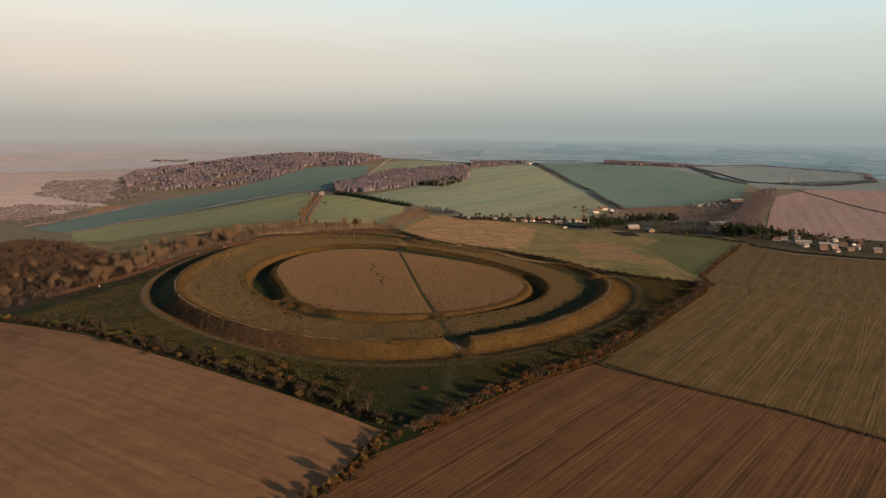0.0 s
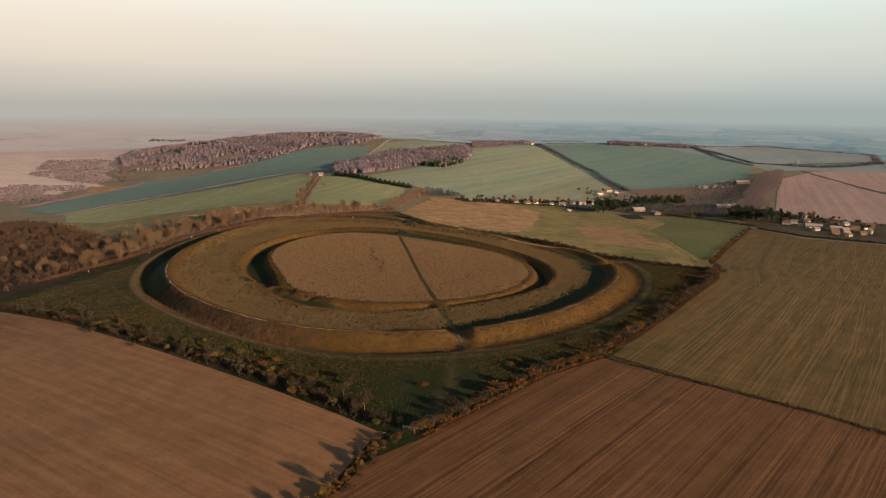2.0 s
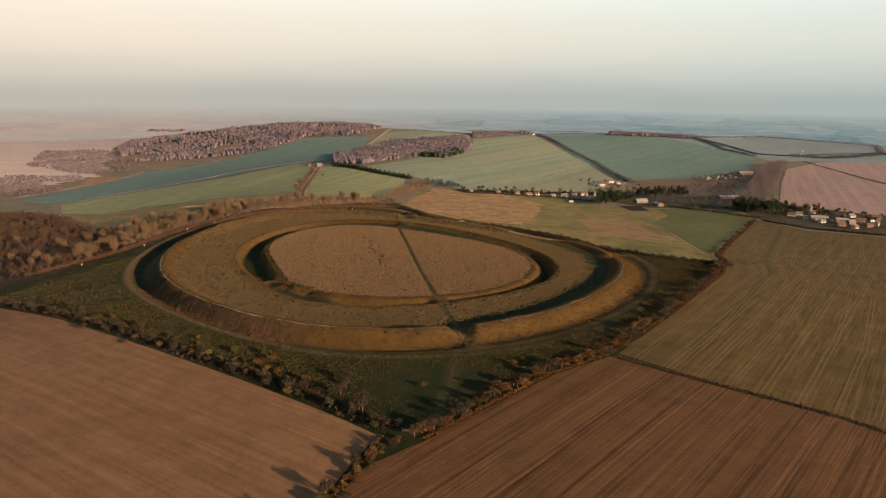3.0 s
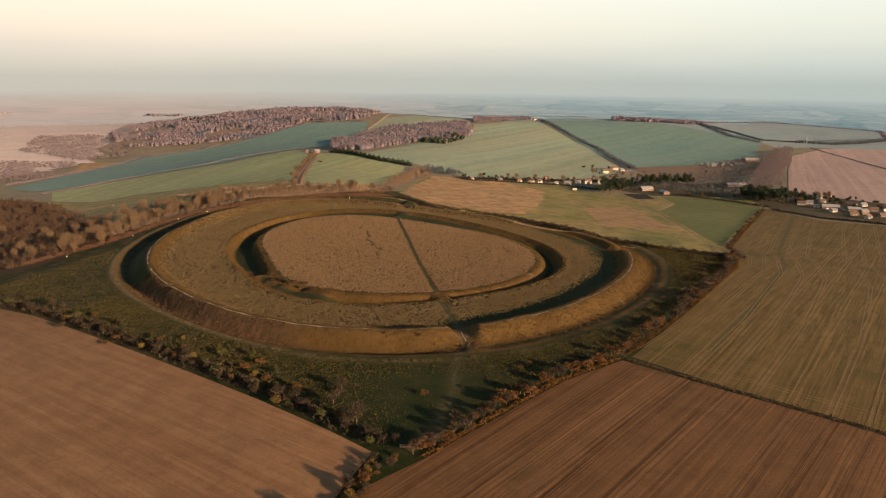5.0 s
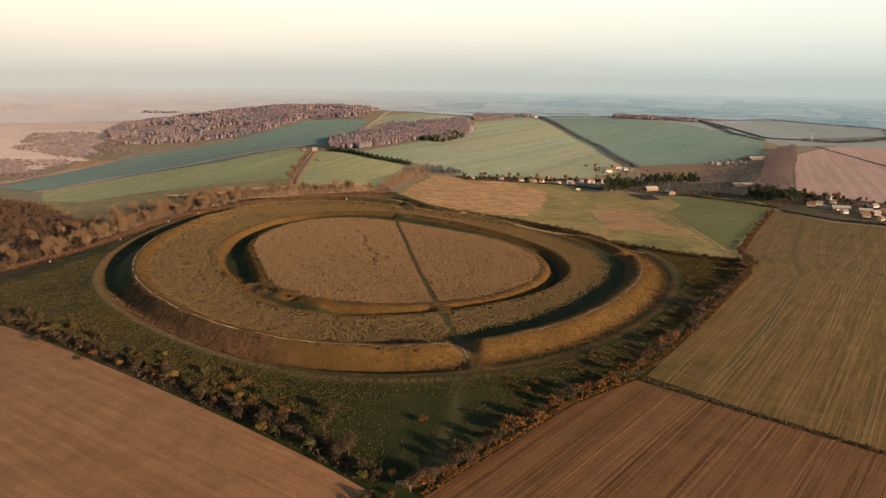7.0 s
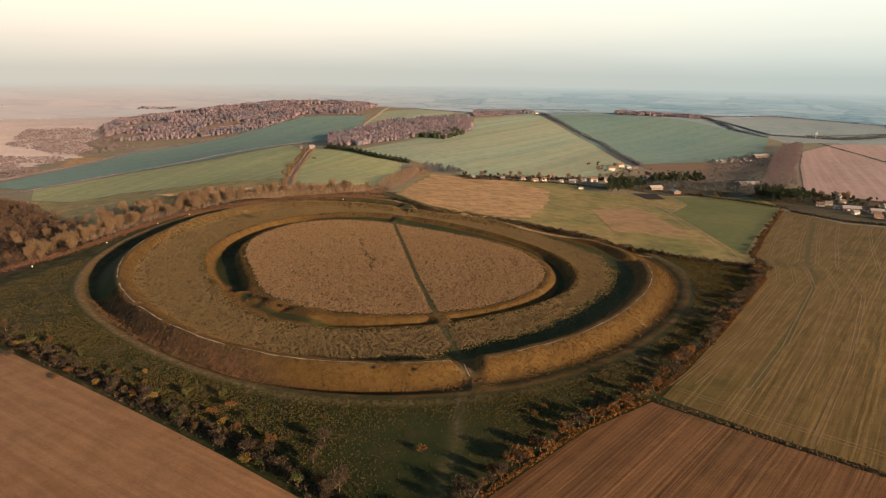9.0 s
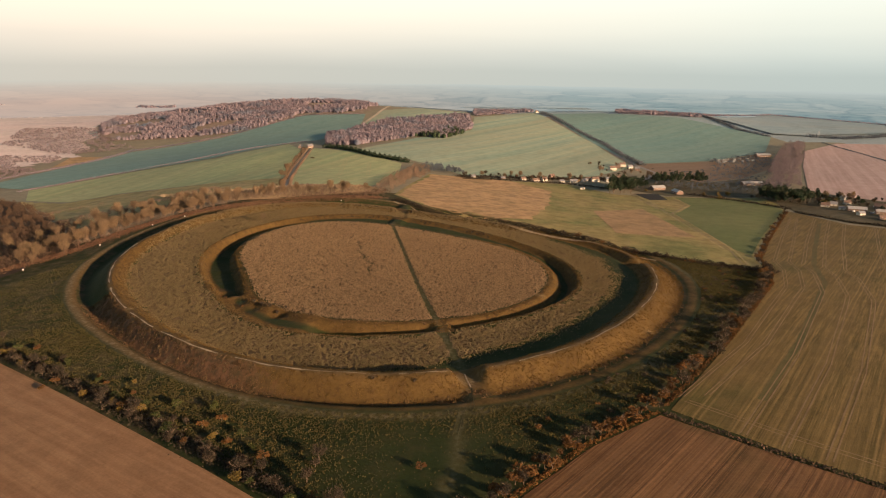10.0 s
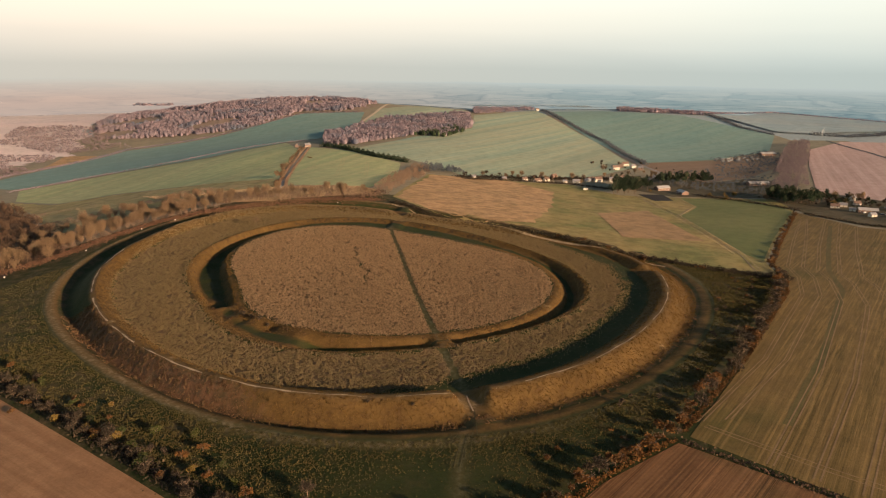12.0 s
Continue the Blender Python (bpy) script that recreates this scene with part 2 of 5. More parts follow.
def foliage_material(name, cols, spread=0.35, low=0.6, stand=0.0):
    """Twigs or leaves: colours chosen by tree and by spray."""
    m, n, l, bsdf = node_material(name)
    info = n.new("ShaderNodeObjectInfo").outputs["Random"]
    isl = n.new("ShaderNodeNewGeometry").outputs["Random Per Island"]
    v = math_node(n, l, "FRACT", math_node(n, l, "ADD", info, math_node(n, l, "MULTIPLY", isl, spread)))
    if stand:
        co = n.new("ShaderNodeTexCoord").outputs["Object"]
        v = range_node(n, l, noise_node(n, l, co, stand, 3, 0.7), 0.30, 0.70)
    ramp = n.new("ShaderNodeValToRGB")
    el = ramp.color_ramp.elements
    el[0].position, el[0].color = 0.0, (*cols[0], 1)
    el[1].position, el[1].color = 1.0, (*cols[-1], 1)
    for i, c in enumerate(cols[1:-1], 1):
        e = el.new(i / (len(cols) - 1))
        e.color = (*c, 1)
    l.new(v, ramp.inputs[0])
    dark = range_node(n, l, isl, 0.0, 1.0, low, 1.15)
    sc = n.new("ShaderNodeVectorMath")
    sc.operation = "SCALE"
    l.new(ramp.outputs[0], sc.inputs[0])
    l.new(dark, sc.inputs[3])
    l.new(sc.outputs[0], bsdf.inputs["Base Color"])
    bsdf.inputs["Roughness"].default_value = 0.9
    bsdf.inputs["Specular IOR Level"].default_value = 0.1
    return m


def plain(name, colour, rough=0.8, vary=0.25, scale=1.5, metal=0.0):
    m, n, l, bsdf = node_material(name)
    co = n.new("ShaderNodeTexCoord").outputs["Object"]
    f = noise_node(n, l, co, scale, 5)
    l.new(mix_node(n, l, range_node(n, l, f, 0.3, 0.7), [c * (1 - vary) for c in colour], [min(1, c * (1 + vary)) for c in colour]), bsdf.inputs["Base Color"])
    bsdf.inputs["Roughness"].default_value, bsdf.inputs["Metallic"].default_value = rough, metal
    if rough > 0.8:
        bsdf.inputs["Specular IOR Level"].default_value = 0.12
    return m


M_GROUND = ground_material()
M_SOIL_W = field_material("harrowed_soil", (0.314, 0.170, 0.085), (0.224, 0.118, 0.059), (0.465, 0.276, 0.148), -35, drill=0.34, streak=0.42, bump=0.3)
M_SOIL_E = field_material("drilled_soil", (0.090, 0.045, 0.020), (0.062, 0.032, 0.014), (0.238, 0.128, 0.057), 49.5, drill=0.95, tram=22, tram_colour=(0.223, 0.128, 0.065), tram_strength=0.65, streak=1.0, bump=0.5, green=(0.076, 0.064, 0.023))
M_CROP_E = field_material("thin_stubble", (0.116, 0.081, 0.026), (0.093, 0.070, 0.021), (0.218, 0.149, 0.055), 54, drill=0.8, tram=13, tram_colour=(0.251, 0.172, 0.067), tram_strength=0.7, streak=1.0, bump=0.5, green=(0.067, 0.069, 0.017))
M_PASTURE = field_material("pasture", (0.174, 0.181, 0.062), (0.361, 0.269, 0.112), (0.270, 0.231, 0.091), 60, drill=0.25, streak=0.22, bump=0.5, patch=0.016, mottle=0.8)
M_PALE = field_material("dry_grass", (0.488, 0.308, 0.155), (0.351, 0.232, 0.115), (0.534, 0.352, 0.191), 60, drill=0.3, streak=0.22, bump=0.6, patch=0.025, green=(0.227, 0.179, 0.075), mottle=0.9)
M_STUBBLE = field_material("square_stubble", (0.360, 0.231, 0.119), (0.287, 0.194, 0.101), (0.442, 0.292, 0.155), 62, drill=0.3, streak=0.22, bump=0.5, patch=0.03, mottle=0.7)
M_SLOPE = field_material("slope_turf", (0.254, 0.237, 0.090), (0.397, 0.312, 0.142), (0.456, 0.349, 0.175), 35, drill=0.1, streak=0.5, bump=0.5, patch=0.02, green=(0.181, 0.205, 0.065), mottle=0.8)
M_WOOD_FLOOR = field_material("leaf_litter", (0.062, 0.042, 0.028), (0.085, 0.055, 0.034), (0.100, 0.068, 0.042), 30, drill=0.3, streak=0.3, bump=0.6, patch=0.05, mottle=0.8)
# next six: distance haze painted in as paler, cooler base colours
M_WHEAT = field_material("winter_wheat", (0.334, 0.388, 0.190), (0.257, 0.327, 0.166), (0.442, 0.447, 0.237), 75, drill=0.08, tram=24, tram_colour=(0.471, 0.433, 0.256), tram_strength=0.9, streak=0.8, bump=0.3)
M_WHEAT_HAZED = field_material("hazed_wheat", (0.267, 0.368, 0.267), (0.204, 0.319, 0.263), (0.390, 0.422, 0.293), 62, drill=0.05, tram=22, tram_colour=(0.450, 0.465, 0.325), tram_strength=0.55, streak=1.0, bump=0.3, patch=0.005, green=(0.369, 0.357, 0.246))
M_STRIP_HAZED = field_material("hazed_valley_wheat", (0.180, 0.295, 0.264), (0.146, 0.259, 0.246), (0.239, 0.337, 0.290), 50, drill=0.04, streak=0.55, bump=0.1, patch=0.005)
M_HEATH_HAZED = field_material("heath", (0.743, 0.594, 0.556), (0.602, 0.489, 0.482), (0.743, 0.674, 0.648), 20, drill=0.03, streak=0.6, bump=0.3, patch=0.006, green=(0.357, 0.294, 0.292))
M_PLOUGH_HAZED = field_material("hazed_red_plough", (0.498, 0.345, 0.309), (0.412, 0.290, 0.263), (0.596, 0.442, 0.404), 65, drill=0.10, tram=24, tram_colour=(0.596, 0.461, 0.406), streak=0.7, bump=0.2, patch=0.006)
M_GRASS_HAZED = field_material("hazed_grass", (0.295, 0.369, 0.384), (0.224, 0.320, 0.362), (0.371, 0.419, 0.428), 10, drill=0.02, streak=0.5, bump=0.1, patch=0.005, green=(0.136, 0.195, 0.227))
M_RUSH = field_material("rough_meadow", (0.232, 0.156, 0.107), (0.181, 0.130, 0.089), (0.276, 0.190, 0.134), 30, drill=0.05, streak=0.4, bump=0.1, patch=0.01)
M_TRACK = plain("trodden_track", (0.24, 0.185, 0.115), 0.95, 0.3, 0.3)
M_HILL_FLOOR = field_material("hill_litter", (0.300, 0.225, 0.175), (0.235, 0.205, 0.165), (0.340, 0.260, 0.200), 30, drill=0.03, streak=0.4, bump=0.3, patch=0.012, mottle=0.6)
M_GARDEN = field_material("garden_ground", (0.070, 0.066, 0.032), (0.105, 0.085, 0.048), (0.140, 0.112, 0.070), 40, drill=0.1, streak=0.5, bump=0.4, patch=0.03, mottle=0.8)
M_CHALK = plain("chalk_track", (0.40, 0.33, 0.24), 0.95, 0.3, 0.3)
M_TARMAC = plain("worn_tarmac", (0.20, 0.19, 0.18), 0.85, 0.25, 0.3)
M_GREEN_RUT = field_material("green_rut", (0.082, 0.080, 0.028), (0.105, 0.086, 0.031), (0.150, 0.112, 0.046), 57, drill=0.5, streak=0.5, bump=0.2, patch=0.05)
# some haze of the middle distance painted in: paler, bluer grass
M_MID_GRASS = field_material("mid_grass", (0.258, 0.230, 0.160), (0.200, 0.197, 0.137), (0.324, 0.271, 0.192), 30, drill=0.05, streak=0.5, bump=0.3, patch=0.02, green=(0.171, 0.163, 0.122))
M_PADDOCK = field_material("paddock", (0.116, 0.143, 0.051), (0.158, 0.168, 0.064), (0.184, 0.179, 0.070), 60, drill=0.12, streak=0.22, bump=0.3, patch=0.012)
M_RUT = plain("trodden_grass", (0.072, 0.062, 0.028), 0.95, 0.3, 0.8)
M_CREST = plain("trodden_chalk", (0.30, 0.235, 0.16), 0.95, 0.45, 0.25)

# ================= helpers for building =================
def mesh_from(name, verts, faces, material):
    me = bpy.data.meshes.new(name)
    me.from_pydata(verts.tolist() if hasattr(verts, "tolist") else verts, [], faces.tolist() if hasattr(faces, "tolist") else faces)
    me.materials.append(material)
    me.update()
    return me


def part(name, bm, material, parent=None, label=""):
    me = bpy.data.meshes.new(name)
    bm.to_mesh(me)
    bm.free()
    me.materials.append(material)
    ob = new(name, me)
    ob.parent = parent
    return tagged(ob, label)


def box(bm, x0, x1, y0, y1, z0, z1):
    vs = [bm.verts.new((x, y, z)) for z in (z0, z1) for y in (y0, y1) for x in (x0, x1)]
    for f in ((0, 2, 3, 1), (4, 5, 7, 6), (0, 1, 5, 4), (2, 6, 7, 3), (0, 4, 6, 2), (1, 3, 7, 5)):
        bm.faces.new([vs[i] for i in f])


def inside(poly, x, y):
    x, y = np.asarray(x, float), np.asarray(y, float)
    res = np.zeros(x.shape, bool)
    for (x0, y0), (x1, y1) in zip(poly, poly[1:] + poly[:1]):
        if y0 != y1:
            res ^= ((y0 > y) != (y1 > y)) & (x < (x1 - x0) * (y - y0) / (y1 - y0) + x0)
    return res


def densify(line, step, closed=False):
    pts = list(line) + ([line[0]] if closed else [])
    out = []
    for (x0, y0), (x1, y1) in zip(pts, pts[1:]):
        k = max(1, int(math.hypot(x1 - x0, y1 - y0) / step))
        out += [(x0 + (x1 - x0) * i / k, y0 + (y1 - y0) * i / k) for i in range(k)]
    return out if closed else out + [pts[-1]]


def from_line(line, x, y):
    """Distance of points from a polyline."""
    x, y = np.asarray(x, float), np.asarray(y, float)
    best = np.full(x.shape, 1e9)
    for (x0, y0), (x1, y1) in zip(line, line[1:]):
        dx, dy = x1 - x0, y1 - y0
        t = np.clip(((x - x0) * dx + (y - y0) * dy) / (dx * dx + dy * dy), 0, 1)
        best = np.minimum(best, np.hypot(x - x0 - t * dx, y - y0 - t * dy))
    return best


# ================= plan: lines on the ground =================
HEDGE_SW = [(-298, 90), (-216, 40), (-147, -11), (-77, -63), (-45, -88), (-30, -101)]
HEDGE_S = [(-30, -106), (-36, -124), (-41, -139), (-55, -156), (-80, -185), (-140, -255)]
HEDGE_SE = [(-16, -105), (7, -79), (34, -50), (63, -27)]
HEDGE_E = [(67, -22), (116, 44), (182, 145), (200, 188), (206, 214), (255, 304), (338, 447)]
HEDGE_FIELD = [(66, -29), (96, -54), (133, -82), (157, -105), (260, -190), (420, -330)]
HEDGE_NE = [(-52, 333), (-22, 305), (19, 273), (62, 244), (100, 217), (152, 188), (198, 172)]
CROSS_PATH = [(0, -9), (-6, 20), (-13, 55), (-24, 110), (-36, 180), (-48, 248)]
GATE_LANE = [(0, -8), (-4, -36), (-6, -64), (-13, -92), (-20, -102)]
STREAK = [(-66, 192), (-62, 178), (-63, 170), (-57, 160), (-58, 152), (-51, 144), (-53, 134), (-50, 122)]
GREEN_RUT = [(336, 378), (268, 257), (240, 205), (221, 156), (152, 49), (105, -16)]


# ================= ground =================
def axis(lo, hi, step, far, grow=1.09):
    mid = list(np.arange(lo, hi + 0.1, step))
    a, b, s = lo, hi, step
    left, right = [], []
    while a > -far or b < far:
        s = min(s * grow, 120)
        a, b = a - s, b + s
        if a > -far - s:
            left.append(a)
        if b < far + s:
            right.append(b)
    return np.array(left[::-1] + mid + right)


def build_ground():
    xs, ys = axis(-245, 135, 1.5, 3000), axis(-40, 335, 1.5, 3000)
    X, Y = np.meshgrid(xs, ys)
    Z = height(X, Y)
    nx, ny = len(xs), len(ys)
    verts = np.stack([X, Y, Z], -1).reshape(-1, 3)
    idx = np.arange(nx * ny).reshape(ny, nx)
    faces = np.stack([idx[:-1, :-1], idx[:-1, 1:], idx[1:, 1:], idx[1:, :-1]], -1).reshape(-1, 4)
    c = verts[faces].mean(1)
    faces = faces[np.hypot(c[:, 0], c[:, 1]) < 2750]
    me = bpy.data.meshes.new("ground")
    me.from_pydata(verts.tolist(), [], faces.tolist())
    me.polygons.foreach_set("use_smooth", np.ones(len(me.polygons), bool))
    me.materials.append(M_GROUND)
    me.materials.append(M_MID_GRASS)
    me.materials.append(M_GRASS_HAZED)
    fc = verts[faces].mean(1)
    # ground further off takes the two haze-tinted grasses
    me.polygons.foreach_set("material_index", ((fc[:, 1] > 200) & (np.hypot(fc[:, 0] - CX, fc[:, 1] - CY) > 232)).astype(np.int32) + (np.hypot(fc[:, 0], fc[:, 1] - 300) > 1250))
    # cover: red tall dry grass, green golden sward, blue worn ways
    r, th = polar(X, Y)
    rc, ro, r2, r1 = (radius(k, th) for k in (CREST, OUTLIP, INNER_OUT, INNER_IN))
    way = from_line(CROSS_PATH, X, Y)
    jit = 1.2 * np.sin(th * 37) + 0.8 * np.sin(th * 83 + 1)
    rough = (1 - smooth(r1 - 8.0 + jit, r1 - 5.5 + jit, r)) + smooth(r2 + 3 + jit, r2 + 5 + jit, r) * (1 - smooth(rc - 11 + jit - 15 * smooth(0.35, 0.8, np.cos(th + 0.35)), rc - 8 + jit - 15 * smooth(0.35, 0.8, np.cos(th + 0.35)), r))
    rough *= smooth(0.9, 2.4, way)
    outer = smooth(ro + 6, ro + 9, r) * (1 - smooth(ro + 60, ro + 80, r))
    corner = np.clip((X + 110) / 90, 0, 1) * np.clip((-10 - Y) / 40, 0, 1)
    rough = np.clip(rough + 0.36 * outer * (1 - corner), 0, 1)
    side = (X - CX) * 0.75 + (CY - Y) * 0.25
    south_west = (1 - smooth(-10, 45, side)) * (1 - smooth(75, 105, Y))
    west = (1 - smooth(-100, -40, X - CX)) * smooth(60, 110, Y)
    foot = np.minimum(ro - 6, rc + 12)
    face = smooth(rc + 0.5, rc + 2.5, r) * (1 - smooth(foot, foot + 4, r))
    gold = smooth(rc - 10, rc - 7, r) * (1 - smooth(rc + 0.5, rc + 2.5, r)) + face * (1 - 0.85 * south_west) * (1 - 0.9 * west)
    gold += (0.55 + 0.4 * smooth(-0.3, 0.5, np.cos(th + 0.9))) * smooth(r1 - 6, r1 - 3.5, r) * (1 - smooth(r1 + 1.5, r1 + 3.5, r)) + 0.9 * smooth(r2 - 6, r2 - 4, r) * (1 - smooth(r2 + 1, r2 + 4, r))
    gold += (0.65 + 0.3 * smooth(0.2, 0.8, -np.cos(th - 0.2))) * smooth(ro - 2, ro, r) * (1 - smooth(ro + 3, ro + 6, r))
    north = smooth(0.35, 0.8, np.cos(th - 1.75)) * smooth(r2 + 1, r2 + 4, r) * (1 - smooth(rc + 2, rc + 5, r)) * smooth(1.5, 4, way)
    rough = np.maximum(rough, 0.55 * north)
    gold = np.clip(gold, 0, 1) * (1 - 0.35 * north)
    for hx, hy, up, wide in MOUNDS:
        near = np.exp(-((X - hx) ** 2 + (Y - hy) ** 2) / (wide * wide * 1.6))
        gold, rough = np.clip(gold + near, 0, 1), rough * (1 - near)
    brack = np.clip(face * south_west * 0.9 + 0.4 * smooth(ro - 7, ro - 4, r) * (1 - smooth(ro - 2, ro, r)), 0, 1)
    far = smooth(230, 330, r)
    rough = np.clip(rough + 0.62 * far, 0, 1)
    worn = 0.25 * np.exp(-((r - rc - 0.6) / 1.0) ** 2) + (0.55 - 0.3 * smooth(0.2, 0.75, np.cos(th + 0.25))) * np.exp(-((r - ro - 3.0 - 5.0 * smooth(0.35, 0.8, np.cos(th + 0.85))) / 2.2) ** 2)
    worn = np.maximum(worn, 0.22 * np.exp(-(way / 2.0) ** 2))
    worn = np.maximum(worn, 0.16 * np.exp(-(from_line(GATE_LANE, X, Y) / 2.4) ** 2))
    worn = np.maximum(worn, 0.5 * np.exp(-(np.hypot(X - GATE[0], Y - GATE[1]) / 4.0) ** 2))
    for sx, sy, sr in ((-123, 19, 1.2), (-115, 25, 1.6), (-68, 0, 1.7), (84, 51, 1.5), (-159, 67, 1.5), (-24, -10, 0.8), (-100, 14, 1.0), (40, 96, 2.0), (24, 84, 1.6), (60, 36, 1.1)):
        worn = np.maximum(worn, 1.0 * np.exp(-(np.hypot(X - sx, Y - sy) / sr) ** 2))
    rough *= 1 - 0.6 * np.exp(-(from_line(STREAK, X, Y) / 2.2) ** 2)
    zone = np.stack([rough, gold, np.clip(worn, 0, 1), brack], -1).reshape(-1, 4)
    at = me.color_attributes.new("zone", "FLOAT_COLOR", "POINT")
    at.data.foreach_set("color", zone.astype(np.float32).ravel())
    tagged(new("ground", me), "rolling chalk downland turf with ring ditches and banks", "ground", kind="structure")


build_ground()


def build_backdrop():
    """The far country, out to the horizon; it emits its colour, with distance haze painted in."""
    rs = [1990, 2150, 2350, 2600, 2850, 3100, 3300, 3500, 3700, 3900, 4100, 4300, 4500, 4700, 4850]
    k = 480
    verts, faces = [], []
    for r in rs:
        for i in range(k):
            a = 2 * math.pi * i / k
            x, y = r * math.cos(a), r * math.sin(a)
            up = -4 if r == 1990 else 1.6 + (r > 2700) * (8 * noise.noise((x * 0.0012, y * 0.0012, 3.0)) + 5 * noise.noise((x * 0.004, y * 0.004, 7.0)))
            verts.append((x, y, H(x, y) + up))
    for j in range(len(rs) - 1):
        for i in range(k):
            a, b = j * k + i, j * k + (i + 1) % k
            faces.append((a, b, b + k, a + k))
    m, n, l, bsdf = node_material("hazy_distance")
    co = n.new("ShaderNodeTexCoord").outputs["Object"]
    bend = n.new("ShaderNodeVectorMath")
    bend.operation = "MULTIPLY_ADD"
    warp = n.new("ShaderNodeTexNoise")
    warp.inputs["Scale"].default_value, warp.inputs["Detail"].default_value = 0.003, 3
    l.new(co, warp.inputs["Vector"])
    l.new(warp.outputs["Color"], bend.inputs[0])
    bend.inputs[1].default_value = (160, 160, 0)
    l.new(co, bend.inputs[2])
    sep = n.new("ShaderNodeSeparateXYZ")
    l.new(co, sep.inputs[0])
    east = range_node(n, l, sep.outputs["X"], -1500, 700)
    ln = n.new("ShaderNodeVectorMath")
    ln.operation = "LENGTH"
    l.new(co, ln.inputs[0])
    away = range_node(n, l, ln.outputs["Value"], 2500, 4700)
    cell = n.new("ShaderNodeTexVoronoi")
    cell.inputs["Scale"].default_value = 0.0034
    l.new(bend.outputs[0], cell.inputs["Vector"])
    sepc = n.new("ShaderNodeSeparateColor")
    l.new(cell.outputs["Color"], sepc.inputs[0])
    rim = n.new("ShaderNodeTexVoronoi")
    rim.feature = "DISTANCE_TO_EDGE"
    rim.inputs["Scale"].default_value = 0.0034
    l.new(bend.outputs[0], rim.inputs["Vector"])
    f = range_node(n, l, noise_node(n, l, co, 0.006, 5, 0.7), 0.35, 0.65)
    patch = math_node(n, l, "ADD", math_node(n, l, "MULTIPLY", sepc.outputs[0], 0.6), math_node(n, l, "MULTIPLY", f, 0.4))
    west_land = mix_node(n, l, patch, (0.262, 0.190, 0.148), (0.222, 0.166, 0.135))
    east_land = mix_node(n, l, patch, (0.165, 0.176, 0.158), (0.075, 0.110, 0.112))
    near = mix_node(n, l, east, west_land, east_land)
    calm = range_node(n, l, east, 0.0, 1.0, 0.25, 1.0)
    trees = math_node(n, l, "MULTIPLY", range_node(n, l, noise_node(n, l, co, 0.0075, 6, 0.75), 0.55, 0.61, 0, 0.7), calm)
    lines = math_node(n, l, "MULTIPLY", range_node(n, l, rim.outputs["Distance"], 0.02, 0.05, 0.5, 0.0), calm)
    shade = mix_node(n, l, 1.0, near, (0.58, 0.67, 0.76), "MULTIPLY")
    near = mix_node(n, l, trees, near, shade)
    near = mix_node(n, l, lines, near, shade)
    # haze: the land colour gives way to the air colour with distance
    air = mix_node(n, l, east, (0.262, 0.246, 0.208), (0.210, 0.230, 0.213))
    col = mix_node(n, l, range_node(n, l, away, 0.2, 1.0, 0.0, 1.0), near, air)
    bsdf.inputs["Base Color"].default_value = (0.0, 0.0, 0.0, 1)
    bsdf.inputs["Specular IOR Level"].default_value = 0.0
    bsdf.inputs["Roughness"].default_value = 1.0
    # self-lit, so the painted haze stays pale without the sun
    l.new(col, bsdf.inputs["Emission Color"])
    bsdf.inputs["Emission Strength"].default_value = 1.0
    tagged(new("backdrop", mesh_from("backdrop", verts, faces, m)), "glowing backdrop of far farmland with haze painted towards the horizon", "backdrop", kind="structure")


build_backdrop()


# ================= fields =================
from mathutils.geometry import delaunay_2d_cdt


def field(name, poly, material, label, step=12, lift=0.12, category="field", ragged=0.0):
    edge = densify(poly, 7 if ragged else step, True)
    if ragged:
        edge = [(x + ragged * (math.sin(x * 0.21 + y * 0.13) + 0.6 * math.sin(y * 0.47 + x * 0.31)), y + ragged * (math.sin(x * 0.17 - y * 0.23) + 0.6 * math.sin(x * 0.53))) for x, y in edge]
    xs, ys = [p[0] for p in poly], [p[1] for p in poly]
    gx, gy = np.meshgrid(np.arange(min(xs), max(xs), step), np.arange(min(ys), max(ys), step))
    keep = inside(poly, gx, gy) & (from_line(poly + poly[:1], gx, gy) > step * 0.4)
    pts = edge + list(zip(gx[keep], gy[keep]))
    k = len(edge)
    v, _, fcs, *_ = delaunay_2d_cdt([Vector(p) for p in pts], [(i, (i + 1) % k) for i in range(k)], [], 1, 0.001)
    vx, vy = np.array([p.x for p in v]), np.array([p.y for p in v])
    vz = height(vx, vy) + lift
    me = mesh_from(name, np.stack([vx, vy, vz], 1).tolist(), fcs, material)
    me.polygons.foreach_set("use_smooth", np.ones(len(me.polygons), bool))
    return tagged(new(name, me), label, category, kind="structure")


STUBBLE = [(129, 387), (187, 428), (187, 280), (123, 272)]
field("ground_ploughed_west", [(-299, 88), (-217, 38), (-148, -13), (-78, -65), (-46, -90), (-31, -103), (-38, -124), (-43, -139), (-57, -156), (-82, -185), (-142, -255), (-300, -420), (-700, -300), (-640, 250)], M_SOIL_W, "brown harrowed arable field with faint cultivation lines")
field("ground_ploughed_south", [(-14, -106), (9, -81), (36, -52), (64, -30), (96, -55.5), (133, -83.5), (157, -106.5), (260, -191.5), (420, -331.5), (300, -560), (-300, -560), (-138, -257), (-78, -186), (-53, -157), (-39, -139), (-33, -123)], M_SOIL_E, "dark brown ploughed field with straight drill lines")
